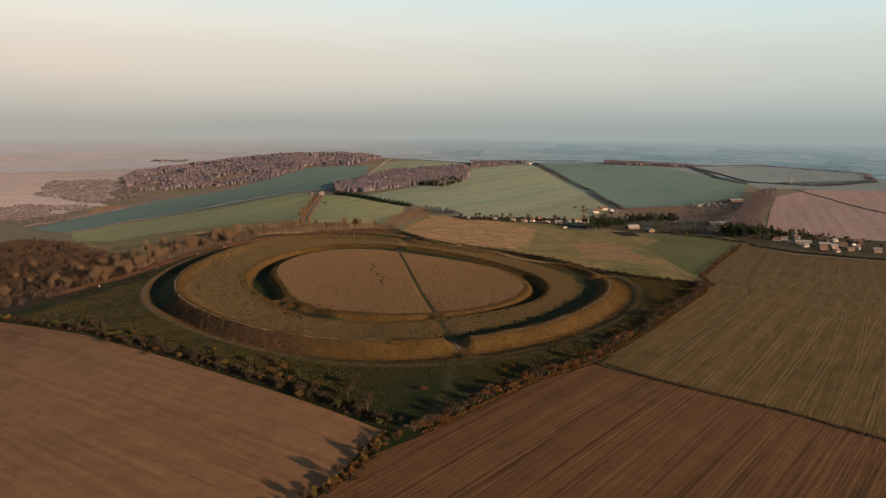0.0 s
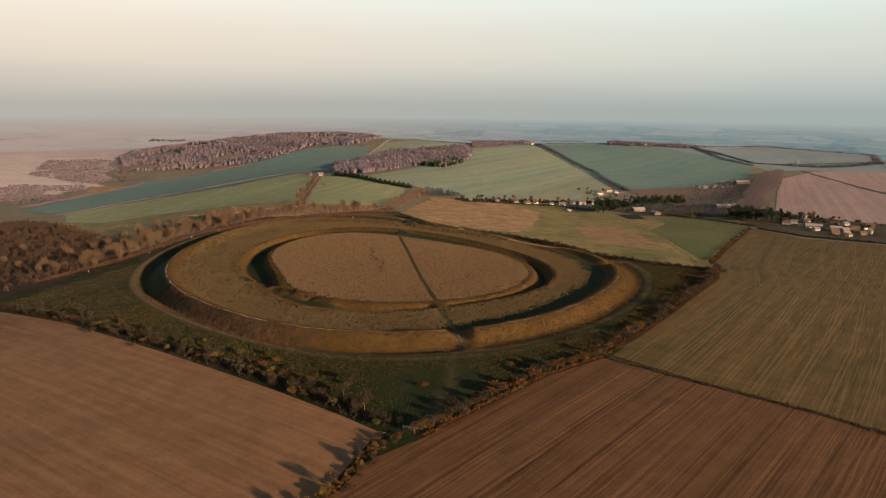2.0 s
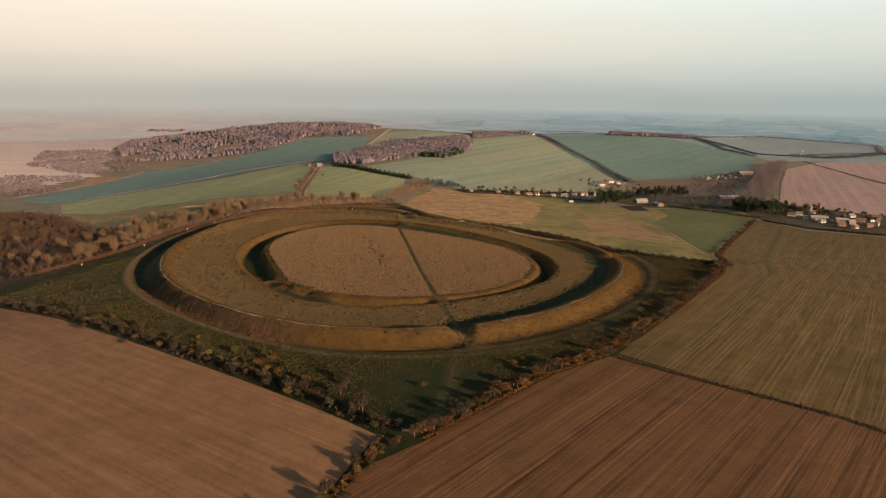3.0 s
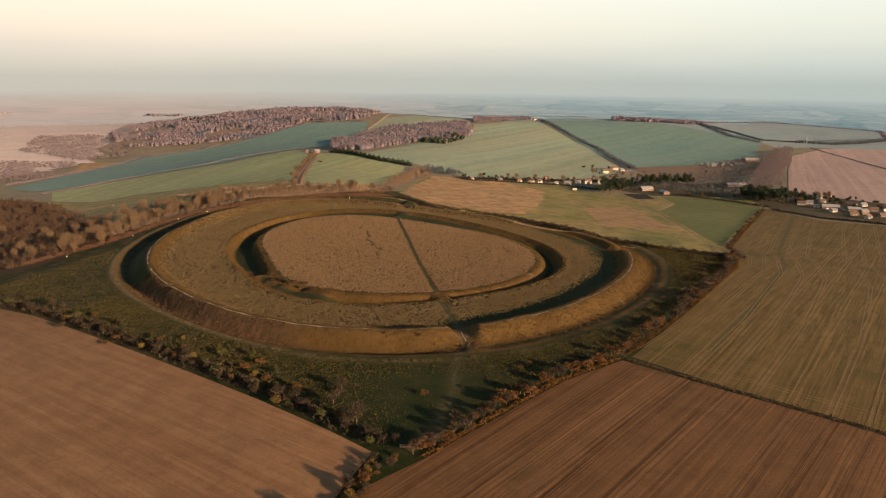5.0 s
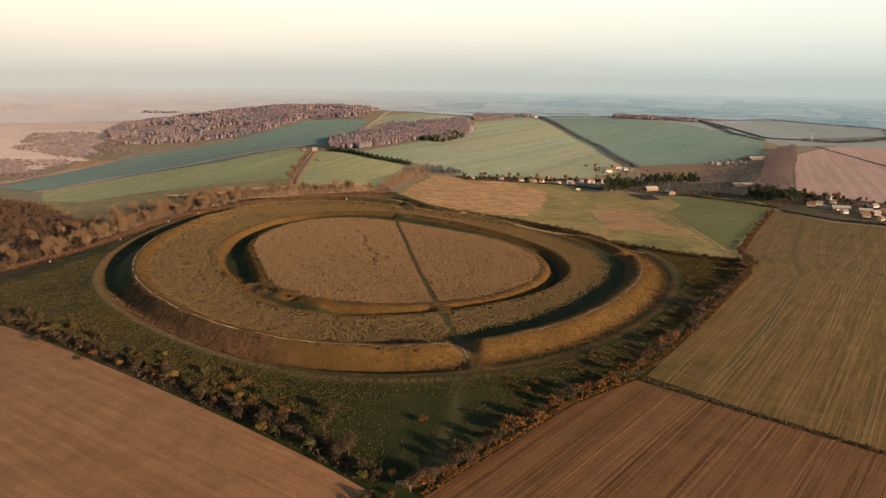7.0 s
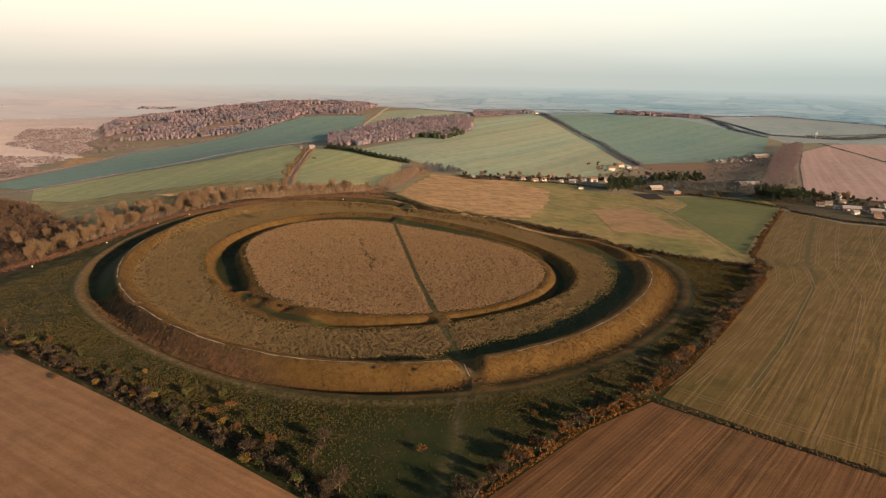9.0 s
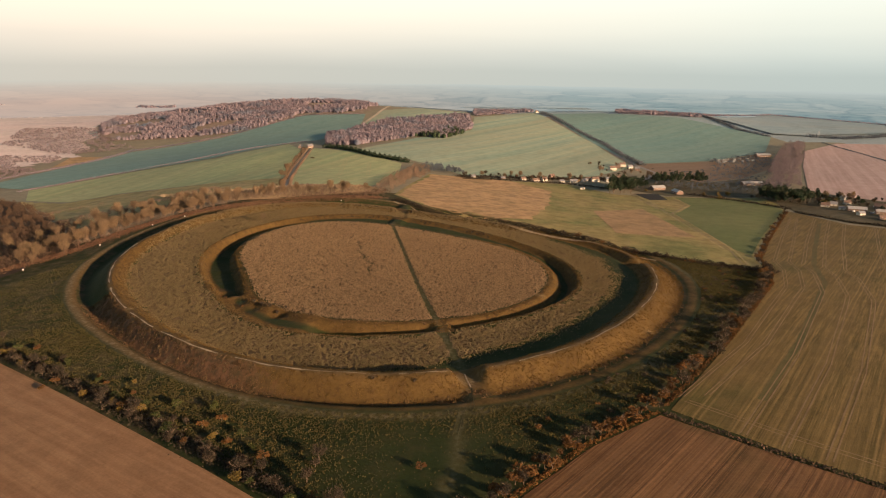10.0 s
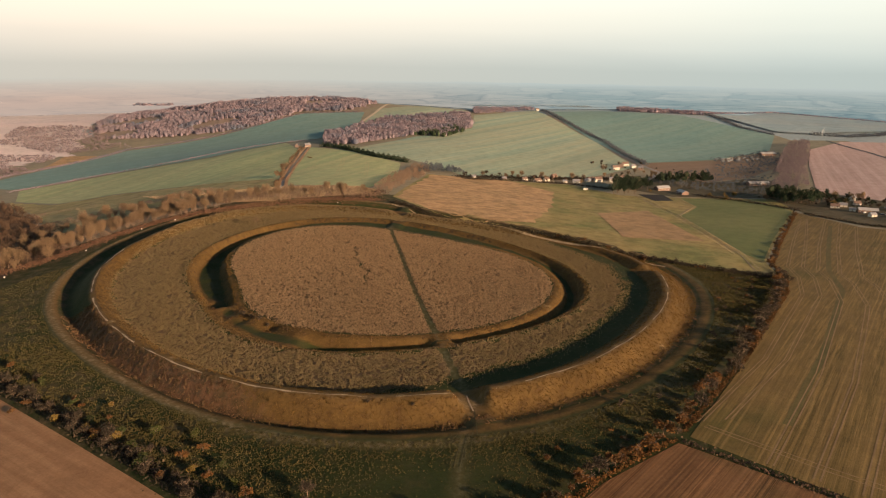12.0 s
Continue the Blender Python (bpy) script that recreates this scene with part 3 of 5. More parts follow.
field("ground_stubble_east", [(69, -26), (118, 43), (184, 144), (202, 187), (208, 213), (257, 303), (340, 445), (361, 374), (405, 347), (470, 310), (640, 200), (700, -150), (422, -328), (261, -188), (158, -103), (134, -80), (97, -52)], M_CROP_E, "tan stubble field with green wheel lines")
field("pasture_north_east", [(-54, 362), (-42, 470), (-28, 572), (71, 585), (145, 598), (187, 535), (245, 533), (362, 531), (340, 452), (253, 306), (204, 216), (196, 178), (152, 196), (100, 225), (62, 252), (19, 281), (-22, 312)], M_PASTURE, "grazed green pasture behind the ring", lift=0.15)
field("dry_pasture", [(-50, 362), (-38, 470), (-24, 570), (71, 582), (110, 520), (90, 400), (60, 300), (19, 286), (-20, 316)], M_PALE, "pale dry grass pasture", lift=0.3, ragged=1.3)
field("stubble_patch", STUBBLE, M_STUBBLE, "square patch of dry stubble", lift=0.35, ragged=0.3)
field("paddock", [(212, 405), (250, 470), (252, 530), (340, 522), (338, 452), (252, 308), (205, 222), (201, 240)], M_PADDOCK, "green grazed paddock inside a fence", lift=0.25)
field("wheat_lane_east", [(-159, 418), (-183, 560), (-207, 797), (-132, 737), (-65, 651), (-60, 480), (-81, 405)], M_WHEAT, "green winter wheat with wheel lines", step=15, lift=0.2)
field("wheat_lane_west", [(-487, 532), (-415, 490), (-365, 512), (-177, 471), (-200, 600), (-217, 760), (-280, 960), (-342, 769), (-447, 712), (-531, 612)], M_WHEAT, "green winter wheat field", step=15, lift=0.2)
field("wheat_valley", [(-621, 660), (-635, 915), (-617, 1102), (-479, 1212), (-340, 1390), (-191, 1370), (-186, 1199), (-235, 1000), (-285, 972), (-350, 775), (-455, 718), (-545, 622)], M_STRIP_HAZED, "dark green long wheat strip on the valley side", step=15, lift=0.6)
field("slope_pasture", [(-500, 540), (-478, 520), (-415, 484), (-365, 506), (-178, 475), (-165, 402), (-228, 376), (-236, 330), (-255, 306), (-300, 290), (-340, 330), (-400, 420), (-470, 500)], M_SLOPE, "rough olive-green grass slope below the wheat", lift=0.2, ragged=2.0)
field("wood_floor", [(-280, 150), (-322, 84), (-430, 110), (-640, 330), (-580, 570), (-500, 530), (-385, 390), (-320, 300), (-262, 225)], M_WOOD_FLOOR, "dark leaf litter under the scrub wood", lift=0.25, ragged=2.0)
field("hill_floor", [(-850, 1430), (-885, 1650), (-700, 1855), (-450, 1905), (-255, 1755), (-160, 1500), (-204, 1385), (-343, 1405), (-441, 1262), (-576, 1245), (-740, 1236)], M_HILL_FLOOR, "brown rough grass and litter under the hill wood", step=20, lift=0.8, ragged=3)
field("tongue", [(-640, 830), (-705, 1041), (-646, 1044), (-630, 925)], M_PALE, "tongue of pale grass", lift=0.4)
field("wheat_north", [(-143, 757), (-59, 1000), (46, 1169), (60, 1400), (206, 1640), (236, 1670), (268, 1345), (288, 1130), (282, 970), (278, 800), (169, 655), (20, 575), (-15, 643), (-63, 701)], M_WHEAT_HAZED, "green wheat field rising to the north, paled by painted haze", step=25, lift=0.3)
field("wheat_track", [(-215, 1000), (-180, 1190), (-165, 1420), (-60, 1560), (60, 1500), (40, 1420), (-46, 1333), (-143, 1254), (-237, 1140)], M_WHEAT_HAZED, "green field beside a chalk track", step=25, lift=0.3)
field("wheat_east_slope", [(265, 1640), (420, 1690), (625, 1640), (710, 1429), (735, 1343), (613, 1100), (437, 926), (296, 850), (285, 1157), (272, 1440)], M_STRIP_HAZED, "wheat slope tinted blue-green by painted haze", step=18, lift=0.6)
field("wheat_far_east", [(730, 1700), (1178, 2350), (1350, 1900), (1130, 1522), (833, 1371), (760, 1393)], M_GRASS_HAZED, "far green wheat field", step=30, lift=2.6)
field("plough_hill", [(430, 580), (560, 850), (700, 1120), (833, 1250), (1000, 1240), (1400, 1100), (1100, 500), (800, 330), (640, 380), (485, 485)], M_PLOUGH_HAZED, "reddish brown ploughed hillside", step=25, lift=0.3)
field("heath", [(-700, 1060), (-850, 1440), (-930, 1800), (-1000, 2400), (-1300, 2750), (-2300, 1800), (-2400, 900), (-1500, 500), (-900, 620), (-720, 800)], M_HEATH_HAZED, "pinkish tan heathland plain, paled by painted haze", step=30, lift=0.6, ragged=9)

field("rough_meadow", [(300, 745), (284, 840), (437, 915), (600, 1080), (560, 940), (480, 800), (400, 700), (330, 660)], M_RUSH, "brown rough meadow by the stream", step=20, lift=0.25)
field("village_ground", [(196, 604), (255, 690), (298, 738), (330, 655), (400, 695), (440, 640), (372, 536), (247, 538)], M_GARDEN, "rough green ground among the village trees", step=20, lift=0.3)
field("village_ground_east", [(353, 533), (373, 558), (429, 575), (482, 484), (560, 428), (468, 316), (409, 352), (367, 381), (347, 449)], M_GARDEN, "rough green ground among the eastern cottages", step=15, lift=0.3)
field("far_grass_east", [(1140, 1500), (1360, 1890), (1700, 1700), (1500, 1150), (1010, 1250)], M_GRASS_HAZED, "far grassland, paled by painted haze", step=40, lift=0.4)
field("far_grass_north", [(-230, 1780), (-420, 1930), (-700, 2300), (0, 2480), (900, 2400), (1150, 2350), (720, 1800), (480, 1810), (240, 1830), (60, 1640), (-60, 1600)], M_GRASS_HAZED, "far grassland beyond the woods, paled by painted haze", step=40, lift=0.4)
field("far_grass_right", [(1190, 2330), (1370, 1910), (1720, 1710), (2200, 1300), (1900, 1900)], M_GRASS_HAZED, "far grassland on the plain, paled by painted haze", step=40, lift=0.4)

# ================= trees and bushes =================
def sprays(centres, sizes, rng, flat=0.6, up=0.0):
    """Small randomly turned four-cornered sprays of twigs or leaves, as vertices and faces. flat: how wide for their length; up: how far they point upwards."""
    k = len(centres)
    a = rng.normal(size=(k, 3))
    a[:, 2] += up * np.sign(a[:, 2] + 1.0)
    a /= np.linalg.norm(a, axis=1)[:, None]
    b = np.cross(a, rng.normal(size=(k, 3)))
    b /= np.linalg.norm(b, axis=1)[:, None]
    s = np.asarray(sizes)[:, None]
    w = s * rng.uniform(flat * 0.7, flat * 1.3, (k, 1))
    j = rng.uniform(0.6, 1.3, (4, k, 1))
    v = np.stack([centres - a * s * j[0], centres + b * w * j[1], centres + a * s * j[2], centres - b * w * j[3]], 1).reshape(-1, 3)
    f = np.arange(4 * k).reshape(-1, 4)
    return v, f


def crown_points(rng, k, h, base, rad, lobes=6):
    """Points in an uneven crown made of overlapping lobes, with gaps between them."""
    out = []
    for i in range(lobes):
        a = rng.uniform(0, 2 * math.pi)
        d = rad * rng.uniform(0.15, 0.7)
        zc = base + (h - base) * rng.uniform(0.3, 0.82)
        lr = rad * rng.uniform(0.35, 0.6)
        p = rng.normal(size=(k // lobes, 3))
        p /= np.linalg.norm(p, axis=1)[:, None]
        p *= lr * rng.uniform(0.45, 1.05, (len(p), 1)) ** 0.6
        p[:, 2] *= (h - base) / (2.6 * rad)
        out.append(p + [d * math.cos(a), d * math.sin(a), zc])
    return np.concatenate(out)


def fan_points(rng, k, h, base, rad, boughs=46):
    """Points strung along many boughs that fan up and out from the trunk."""
    a = rng.uniform(0, 2 * math.pi, boughs)
    t = rng.uniform(0.25, 1.0, boughs)
    reach = rad * (0.25 + 0.75 * np.sin(math.pi * (0.12 + 0.62 * t))) * rng.uniform(0.45, 1.05, boughs)
    tip = np.stack([np.cos(a) * reach, np.sin(a) * reach, base + (h - base) * (0.30 + 0.70 * (1 - (reach / rad) ** 2 * 0.55)) * rng.uniform(0.8, 1.0, boughs)], 1)
    foot = np.stack([0 * a, 0 * a, base + (h - base) * rng.uniform(0.0, 0.35, boughs)], 1)
    i = rng.integers(boughs, size=k)
    f = rng.uniform(0.25, 1.0, (k, 1)) ** 0.8
    return foot[i] + (tip[i] - foot[i]) * f + rng.normal(size=(k, 3)) * 0.10 * rad * (0.4 + f)


def limb(bm, p, q, r0, r1, sides=5):
    d = (q - p).normalized()
    u = d.orthogonal().normalized()
    w = d.cross(u)
    rings = []
    for c, r in ((p, r0), (q, r1)):
        rings.append([bm.verts.new(c + (u * math.cos(6.2832 * i / sides) + w * math.sin(6.2832 * i / sides)) * r) for i in range(sides)])
    for i in range(sides):
        bm.faces.new((rings[0][i], rings[0][(i + 1) % sides], rings[1][(i + 1) % sides], rings[1][i]))


def trunk_mesh(rng, h, rad, thick):
    bm = bmesh.new()
    top = Vector((rng.uniform(-0.4, 0.4), rng.uniform(-0.4, 0.4), h * 0.55))
    limb(bm, Vector((0, 0, -0.6)), Vector((top.x * 0.4, top.y * 0.4, h * 0.28)), thick, thick * 0.75, 7)
    limb(bm, Vector((top.x * 0.4, top.y * 0.4, h * 0.28)), top, thick * 0.75, thick * 0.4, 6)
    for i in range(9):
        a = i * 2.4 + rng.uniform(-0.3, 0.3)
        z0 = h * rng.uniform(0.22, 0.5)
        p = Vector((top.x * 0.6, top.y * 0.6, z0))
        q = p + Vector((math.cos(a) * rad * 0.55, math.sin(a) * rad * 0.55, h * rng.uniform(0.15, 0.32)))
        limb(bm, p, q, thick * 0.4, thick * 0.18, 4)
        for j in range(3):
            e = q + Vector((rng.uniform(-1, 1) * rad * 0.35, rng.uniform(-1, 1) * rad * 0.35, h * rng.uniform(0.06, 0.2)))
            limb(bm, q, e, thick * 0.18, 0.03, 3)
    return bm


M_BARK = plain("bark", (0.13, 0.095, 0.065), 0.95, 0.35, 3.0)
M_TWIG_GOLD = foliage_material("golden_twigs", ((0.157, 0.110, 0.063), (0.203, 0.139, 0.081), (0.172, 0.117, 0.070), (0.135, 0.098, 0.061)))
M_TWIG_DARK = foliage_material("dark_twigs", ((0.040, 0.032, 0.022), (0.055, 0.041, 0.028), (0.036, 0.031, 0.022), (0.065, 0.048, 0.030)))
M_LEAF_RUSSET = foliage_material("russet_leaves", ((0.105, 0.049, 0.016), (0.133, 0.067, 0.021), (0.082, 0.042, 0.016), (0.116, 0.062, 0.022)))
M_LEAF_GREEN = foliage_material("green_leaves", ((0.054, 0.064, 0.019), (0.079, 0.086, 0.022), (0.043, 0.053, 0.019), (0.065, 0.075, 0.022)))
M_LEAF_YELLOW = foliage_material("yellow_leaves", ((0.145, 0.098, 0.025), (0.111, 0.085, 0.024), (0.170, 0.111, 0.031), (0.128, 0.093, 0.025)))
M_EVERGREEN = foliage_material("evergreen_needles", ((0.030, 0.045, 0.024), (0.040, 0.055, 0.029), (0.025, 0.040, 0.022), (0.045, 0.060, 0.033)))
# next three: blue-grey cast of distance haze painted into the twig colours
M_WOOD_HAZED = foliage_material("hazed_wood_twigs", ((0.086, 0.104, 0.141), (0.124, 0.125, 0.157), (0.189, 0.150, 0.170), (0.160, 0.139, 0.163), (0.220, 0.172, 0.185)), 1.0, 0.8, 0.013)
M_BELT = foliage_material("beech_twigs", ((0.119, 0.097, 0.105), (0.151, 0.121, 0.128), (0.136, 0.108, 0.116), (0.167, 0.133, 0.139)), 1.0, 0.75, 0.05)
M_HEDGE_HAZED = foliage_material("hazed_hedge_twigs", ((0.061, 0.079, 0.095), (0.092, 0.100, 0.111), (0.071, 0.088, 0.106), (0.113, 0.117, 0.127)), 1.0, 0.7, 0.05)
M_SCRUB = foliage_material("tan_scrub_twigs", ((0.133, 0.095, 0.067), (0.199, 0.140, 0.095), (0.162, 0.110, 0.078), (0.237, 0.165, 0.112)), 1.0, 0.65, 0.15)
M_WOOD_NEAR = foliage_material("thicket_twigs", ((0.076, 0.050, 0.033), (0.106, 0.066, 0.040), (0.059, 0.043, 0.030), (0.089, 0.056, 0.036)), 1.0, 0.7)


def tree_prototype(kind, seed, h, rad, base, count, size, material, label, trunk=True, thick=0.22, flat=0.6, up=0.0, lobes=0):
    rng = np.random.default_rng(seed)
    root = tagged(new(kind), label, "tree" if trunk else "bush")
    part("trunk", trunk_mesh(rng, h, rad, thick), M_BARK, root)
    pts = fan_points(rng, count, h, base, rad) if lobes < 0 else crown_points(rng, count, h, base, rad, lobes or 5 + seed % 4)
    v, f = sprays(pts, rng.uniform(size * 0.5, size * 1.2, len(pts)), rng, flat, up)
    c = new("crown", mesh_from("crown", v, f, material))
    c.parent = root
    return root


PROTOS = {}


def protos(key, n, *a, **kw):
    PROTOS[key] = [tree_prototype(a[0], 11 * len(PROTOS) + i, *a[1:], **kw) for i in range(n)]


protos("gold", 4, "bare_tree", 13.0, 3.8, 1.5, 1700, 0.95, M_TWIG_GOLD, "leafless golden-brown tree in evening sun", flat=0.075, up=1.0, lobes=-1)
protos("dark", 3, "bare_tree", 8.0, 3.2, 0.8, 1100, 0.6, M_TWIG_DARK, "leafless dark-twigged hedgerow tree", flat=0.16, up=0.8, lobes=-1)
protos("thorn", 3, "hawthorn_bush", 3.6, 2.2, 0.2, 480, 0.30, M_TWIG_DARK, "bare dark hawthorn bush in a field hedge", trunk=False, thick=0.12, flat=0.35, up=0.4, lobes=9)
protos("russet", 3, "russet_bush", 3.2, 2.0, 0.1, 480, 0.30, M_LEAF_RUSSET, "russet-leaved bush in a field hedge", trunk=False, thick=0.12)
protos("green", 2, "green_bush", 3.4, 2.2, 0.1, 480, 0.30, M_LEAF_GREEN, "olive-green leafy bush in a hedge", trunk=False, thick=0.12)
protos("yellow", 2, "yellow_bush", 3.2, 2.0, 0.1, 480, 0.30, M_LEAF_YELLOW, "yellow autumn-leaved bush in a hedge", trunk=False, thick=0.12)
protos("conifer", 2, "evergreen_tree", 11.0, 3.6, 0.8, 520, 0.6, M_EVERGREEN, "dense dark evergreen tree by the houses")
USED = set()


def plant(key, x, y, s, rng, group=""):
    p = PROTOS[key][int(rng.integers(len(PROTOS[key])))]
    m = Matrix.Translation((x, y, H(x, y) - 0.05)) @ Matrix.Rotation(rng.uniform(0, 6.28), 4, "Z") @ Matrix.Diagonal((s * rng.uniform(0.85, 1.2), s * rng.uniform(0.85, 1.2), s, 1))
    if p.name not in USED:
        USED.add(p.name)
        p.matrix_basis = m
        ob = p
    else:
        ob = copy_thing(p, Matrix.Identity(4))
        ob.matrix_basis = m
    return tagged(ob, group=group)


def hedge(line, step, mixkeys, s0, s1, seed, wide=1.5, group="field hedge", skip=0.0):
    rng = np.random.default_rng(seed)
    for x, y in densify(line, step):
        if rng.random() < skip:
            continue
        key = mixkeys[int(rng.integers(len(mixkeys)))]
        plant(key, x + rng.normal() * wide, y + rng.normal() * wide, rng.uniform(s0, s1), rng, group)


hedge([(x + 1.4, y + 2.0) for x, y in HEDGE_SW], 3.2, ("thorn", "thorn", "russet", "green", "thorn", "thorn", "dark", "thorn", "thorn", "yellow"), 0.6, 1.25, 21, 1.5, "south-west hedge")
hedge([(-250, 70), (-140, -2), (-70, -52), (-35, -82)], 7, ("thorn", "thorn", "dark", "green", "russet"), 0.45, 1.0, 22, 5.0, "south-west hedge")
hedge(HEDGE_S, 2.6, ("russet", "thorn", "russet", "yellow"), 0.5, 1.0, 23, 0.9, "south hedge")
hedge([(-23, -106), (-29, -120), (-36, -137), (-50, -156), (-76, -187), (-130, -248)], 3.0, ("russet", "russet", "thorn"), 0.45, 0.9, 29, 1.0, "south hedge")
hedge([(x - 1.0, y + 1.2) for x, y in HEDGE_SE], 3.6, ("russet", "thorn", "russet", "thorn", "russet"), 0.7, 1.75, 24, 1.2, "south-east hedge")
hedge([(x - 0.8, y + 0.8) for x, y in HEDGE_E[:4]], 3.2, ("thorn", "russet", "thorn", "russet", "thorn"), 0.7, 1.75, 25, 1.3, "east hedge")
hedge(HEDGE_NE[3:], 6.0, ("thorn", "thorn", "russet"), 0.6, 1.2, 28, 2.2, "north-east hedge")
hedge(HEDGE_E[3:], 4.2, ("russet", "thorn", "russet"), 0.4, 1.15, 27, 1.0, "east hedge")


def stuff_clumps(name, pts, sizes, material, label, category, seed, flat=0.6, up=0.0):
    v, f = sprays(np.asarray(pts), np.asarray(sizes), np.random.default_rng(seed), flat, up)
    return tagged(new(name, mesh_from(name, v, f, material)), label, category, kind="stuff")


def low_hedge(name, line, wide, high, per_m, material, label, seed, size=0.45):
    rng = np.random.default_rng(seed)
    pts = []
    for (x0, y0), (x1, y1) in zip(line, line[1:]):
        k = int(math.hypot(x1 - x0, y1 - y0) * per_m)
        t = rng.random(k)
        x, y = x0 + (x1 - x0) * t + rng.normal(size=k) * wide, y0 + (y1 - y0) * t + rng.normal(size=k) * wide
        lump = 0.65 + 0.35 * np.sin(x * 0.7 + y * 0.4) * np.sin(x * 0.23 - y * 0.31)
        pts.append(np.stack([x, y, height(x, y) + rng.random(k) * high * lump], 1))
    pts = np.concatenate(pts)
    return stuff_clumps(name, pts, rng.uniform(size * 0.5, size * 1.2, len(pts)), material, label, "hedge", seed)


low_hedge("field_boundary_hedge", HEDGE_FIELD, 0.9, 1.5, 12, M_WOOD_NEAR, "low scrubby hedge between two ploughed fields", 31)
low_hedge("hedge_undergrowth_west", [(x + 1.8, y + 2.5) for x, y in HEDGE_SW], 1.7, 2.0, 34, M_TWIG_DARK, "dense brown undergrowth along a hedge", 32)
low_hedge("hedge_undergrowth_south", HEDGE_S, 1.0, 1.0, 12, M_LEAF_RUSSET, "russet undergrowth along a hedge", 33)
low_hedge("hedge_undergrowth_south_east", [(x + 0.8, y - 0.9) for x, y in HEDGE_SE], 0.6, 0.9, 18, M_LEAF_RUSSET, "russet undergrowth along a hedge", 34)
low_hedge("hedge_undergrowth_east", [(x + 1.2, y - 0.8) for x, y in HEDGE_E], 0.6, 0.9, 18, M_LEAF_RUSSET, "russet undergrowth along a hedge", 35)
low_hedge("north_east_hedge", HEDGE_NE, 1.6, 3.6, 60, M_TWIG_DARK, "dark clipped hedge along the pasture", 36)


def wood(name, poly, spacing, h, rad, per_tree, size, material, label, seed, gaps=0.0, clear=-9.0, core=True, thin=0.3):
    """A stand of trees seen from afar: uneven domed crowns, with hollows and clearings between them. clear: how much of it is open ground."""
    rng = np.random.default_rng(seed)
    xs, ys = [p[0] for p in poly], [p[1] for p in poly]
    gx, gy = np.meshgrid(np.arange(min(xs), max(xs), spacing), np.arange(min(ys), max(ys), spacing))
    gx, gy = gx + rng.uniform(-0.5, 0.5, gx.shape) * spacing, gy + rng.uniform(-0.5, 0.5, gy.shape) * spacing
    open_ground = np.sin(gx * 0.021 + 1.7 * np.sin(gy * 0.013 + seed)) * np.sin(gy * 0.017 + 1.3 * np.sin(gx * 0.011)) + rng.normal(size=gx.shape) * 0.12
    keep = inside(poly, gx, gy) & (rng.random(gx.shape) > gaps) & (open_ground > clear)
    tx, ty = gx[keep], gy[keep]
    k = len(tx)
    stand = 0.85 + 0.3 * np.sin(tx * 0.05 + seed) * np.sin(ty * 0.043)
    th = h * stand * rng.uniform(0.75, 1.2, k)
    tr = rad * stand * rng.uniform(0.55, 1.35, k)
    z0 = height(tx, ty)
    d = rng.normal(size=(k, per_tree, 3))
    d /= np.linalg.norm(d, axis=2)[..., None]
    d[..., 2] = np.abs(d[..., 2]) * 1.15 - 0.35
    d *= rng.uniform(0.72, 1.22, (k, per_tree, 1))
    c = np.stack([tx[:, None] + d[..., 0] * tr[:, None], ty[:, None] + d[..., 1] * tr[:, None], (z0 + th * 0.5)[:, None] + d[..., 2] * th[:, None] * 0.5], -1).reshape(-1, 3)
    v, f = sprays(c, rng.uniform(size * 0.7, size * 1.5, len(c)), rng, thin, 0.0 if core else 0.7)
    f = f.tolist()
    if core:
        sides = 7
        a = np.arange(sides) * 2 * math.pi / sides
        ring = np.stack([np.cos(a), np.sin(a)], 1)
        shape = np.concatenate([np.c_[ring * 0.60, np.full(sides, 0.10)], np.c_[ring * 0.76, np.full(sides, 0.44)], np.c_[ring * 0.52, np.full(sides, 0.70)], [[0, 0, 0.80]]])
        body = shape[None] * np.stack([tr, tr, th], 1)[:, None, :] * rng.uniform(0.86, 1.08, (k, len(shape), 1)) + np.stack([tx, ty, z0], 1)[:, None, :]
        cells = [(j * sides + i, j * sides + (i + 1) % sides, (j + 1) * sides + (i + 1) % sides, (j + 1) * sides + i) for j in range(2) for i in range(sides)]
        cells += [(2 * sides + i, 2 * sides + (i + 1) % sides, 3 * sides) for i in range(sides)]
        at, step = len(v), len(shape)
        v = np.concatenate([v, body.reshape(-1, 3)])
        f += [tuple(at + t * step + i for i in cell) for t in range(k) for cell in cells]
    me = mesh_from(name, v, f, material)
    me.polygons.foreach_set("use_smooth", np.ones(len(me.polygons), bool))
    return tagged(new(name, me), label, "wood", kind="stuff")


wood("west_wood", [(-289, 150), (-330, 90), (-420, 120), (-620, 330), (-560, 560), (-460, 490), (-330, 320), (-270, 250), (-262, 200)], 6.0, 8.0, 3.1, 90, 0.85, M_WOOD_NEAR, "dense bare brown scrub woodland", 41, 0.25, core=False, thin=0.12)
wood("hill_wood", [(-843, 1440), (-880, 1650), (-700, 1850), (-450, 1900), (-260, 1750), (-165, 1500), (-204, 1390), (-343, 1410), (-441, 1268), (-576, 1251), (-734, 1242)], 7.8, 11, 5.0, 80, 0.9, M_WOOD_HAZED, "large leafless wood on the far hill", 42, 0.08, -0.42, thin=0.42)
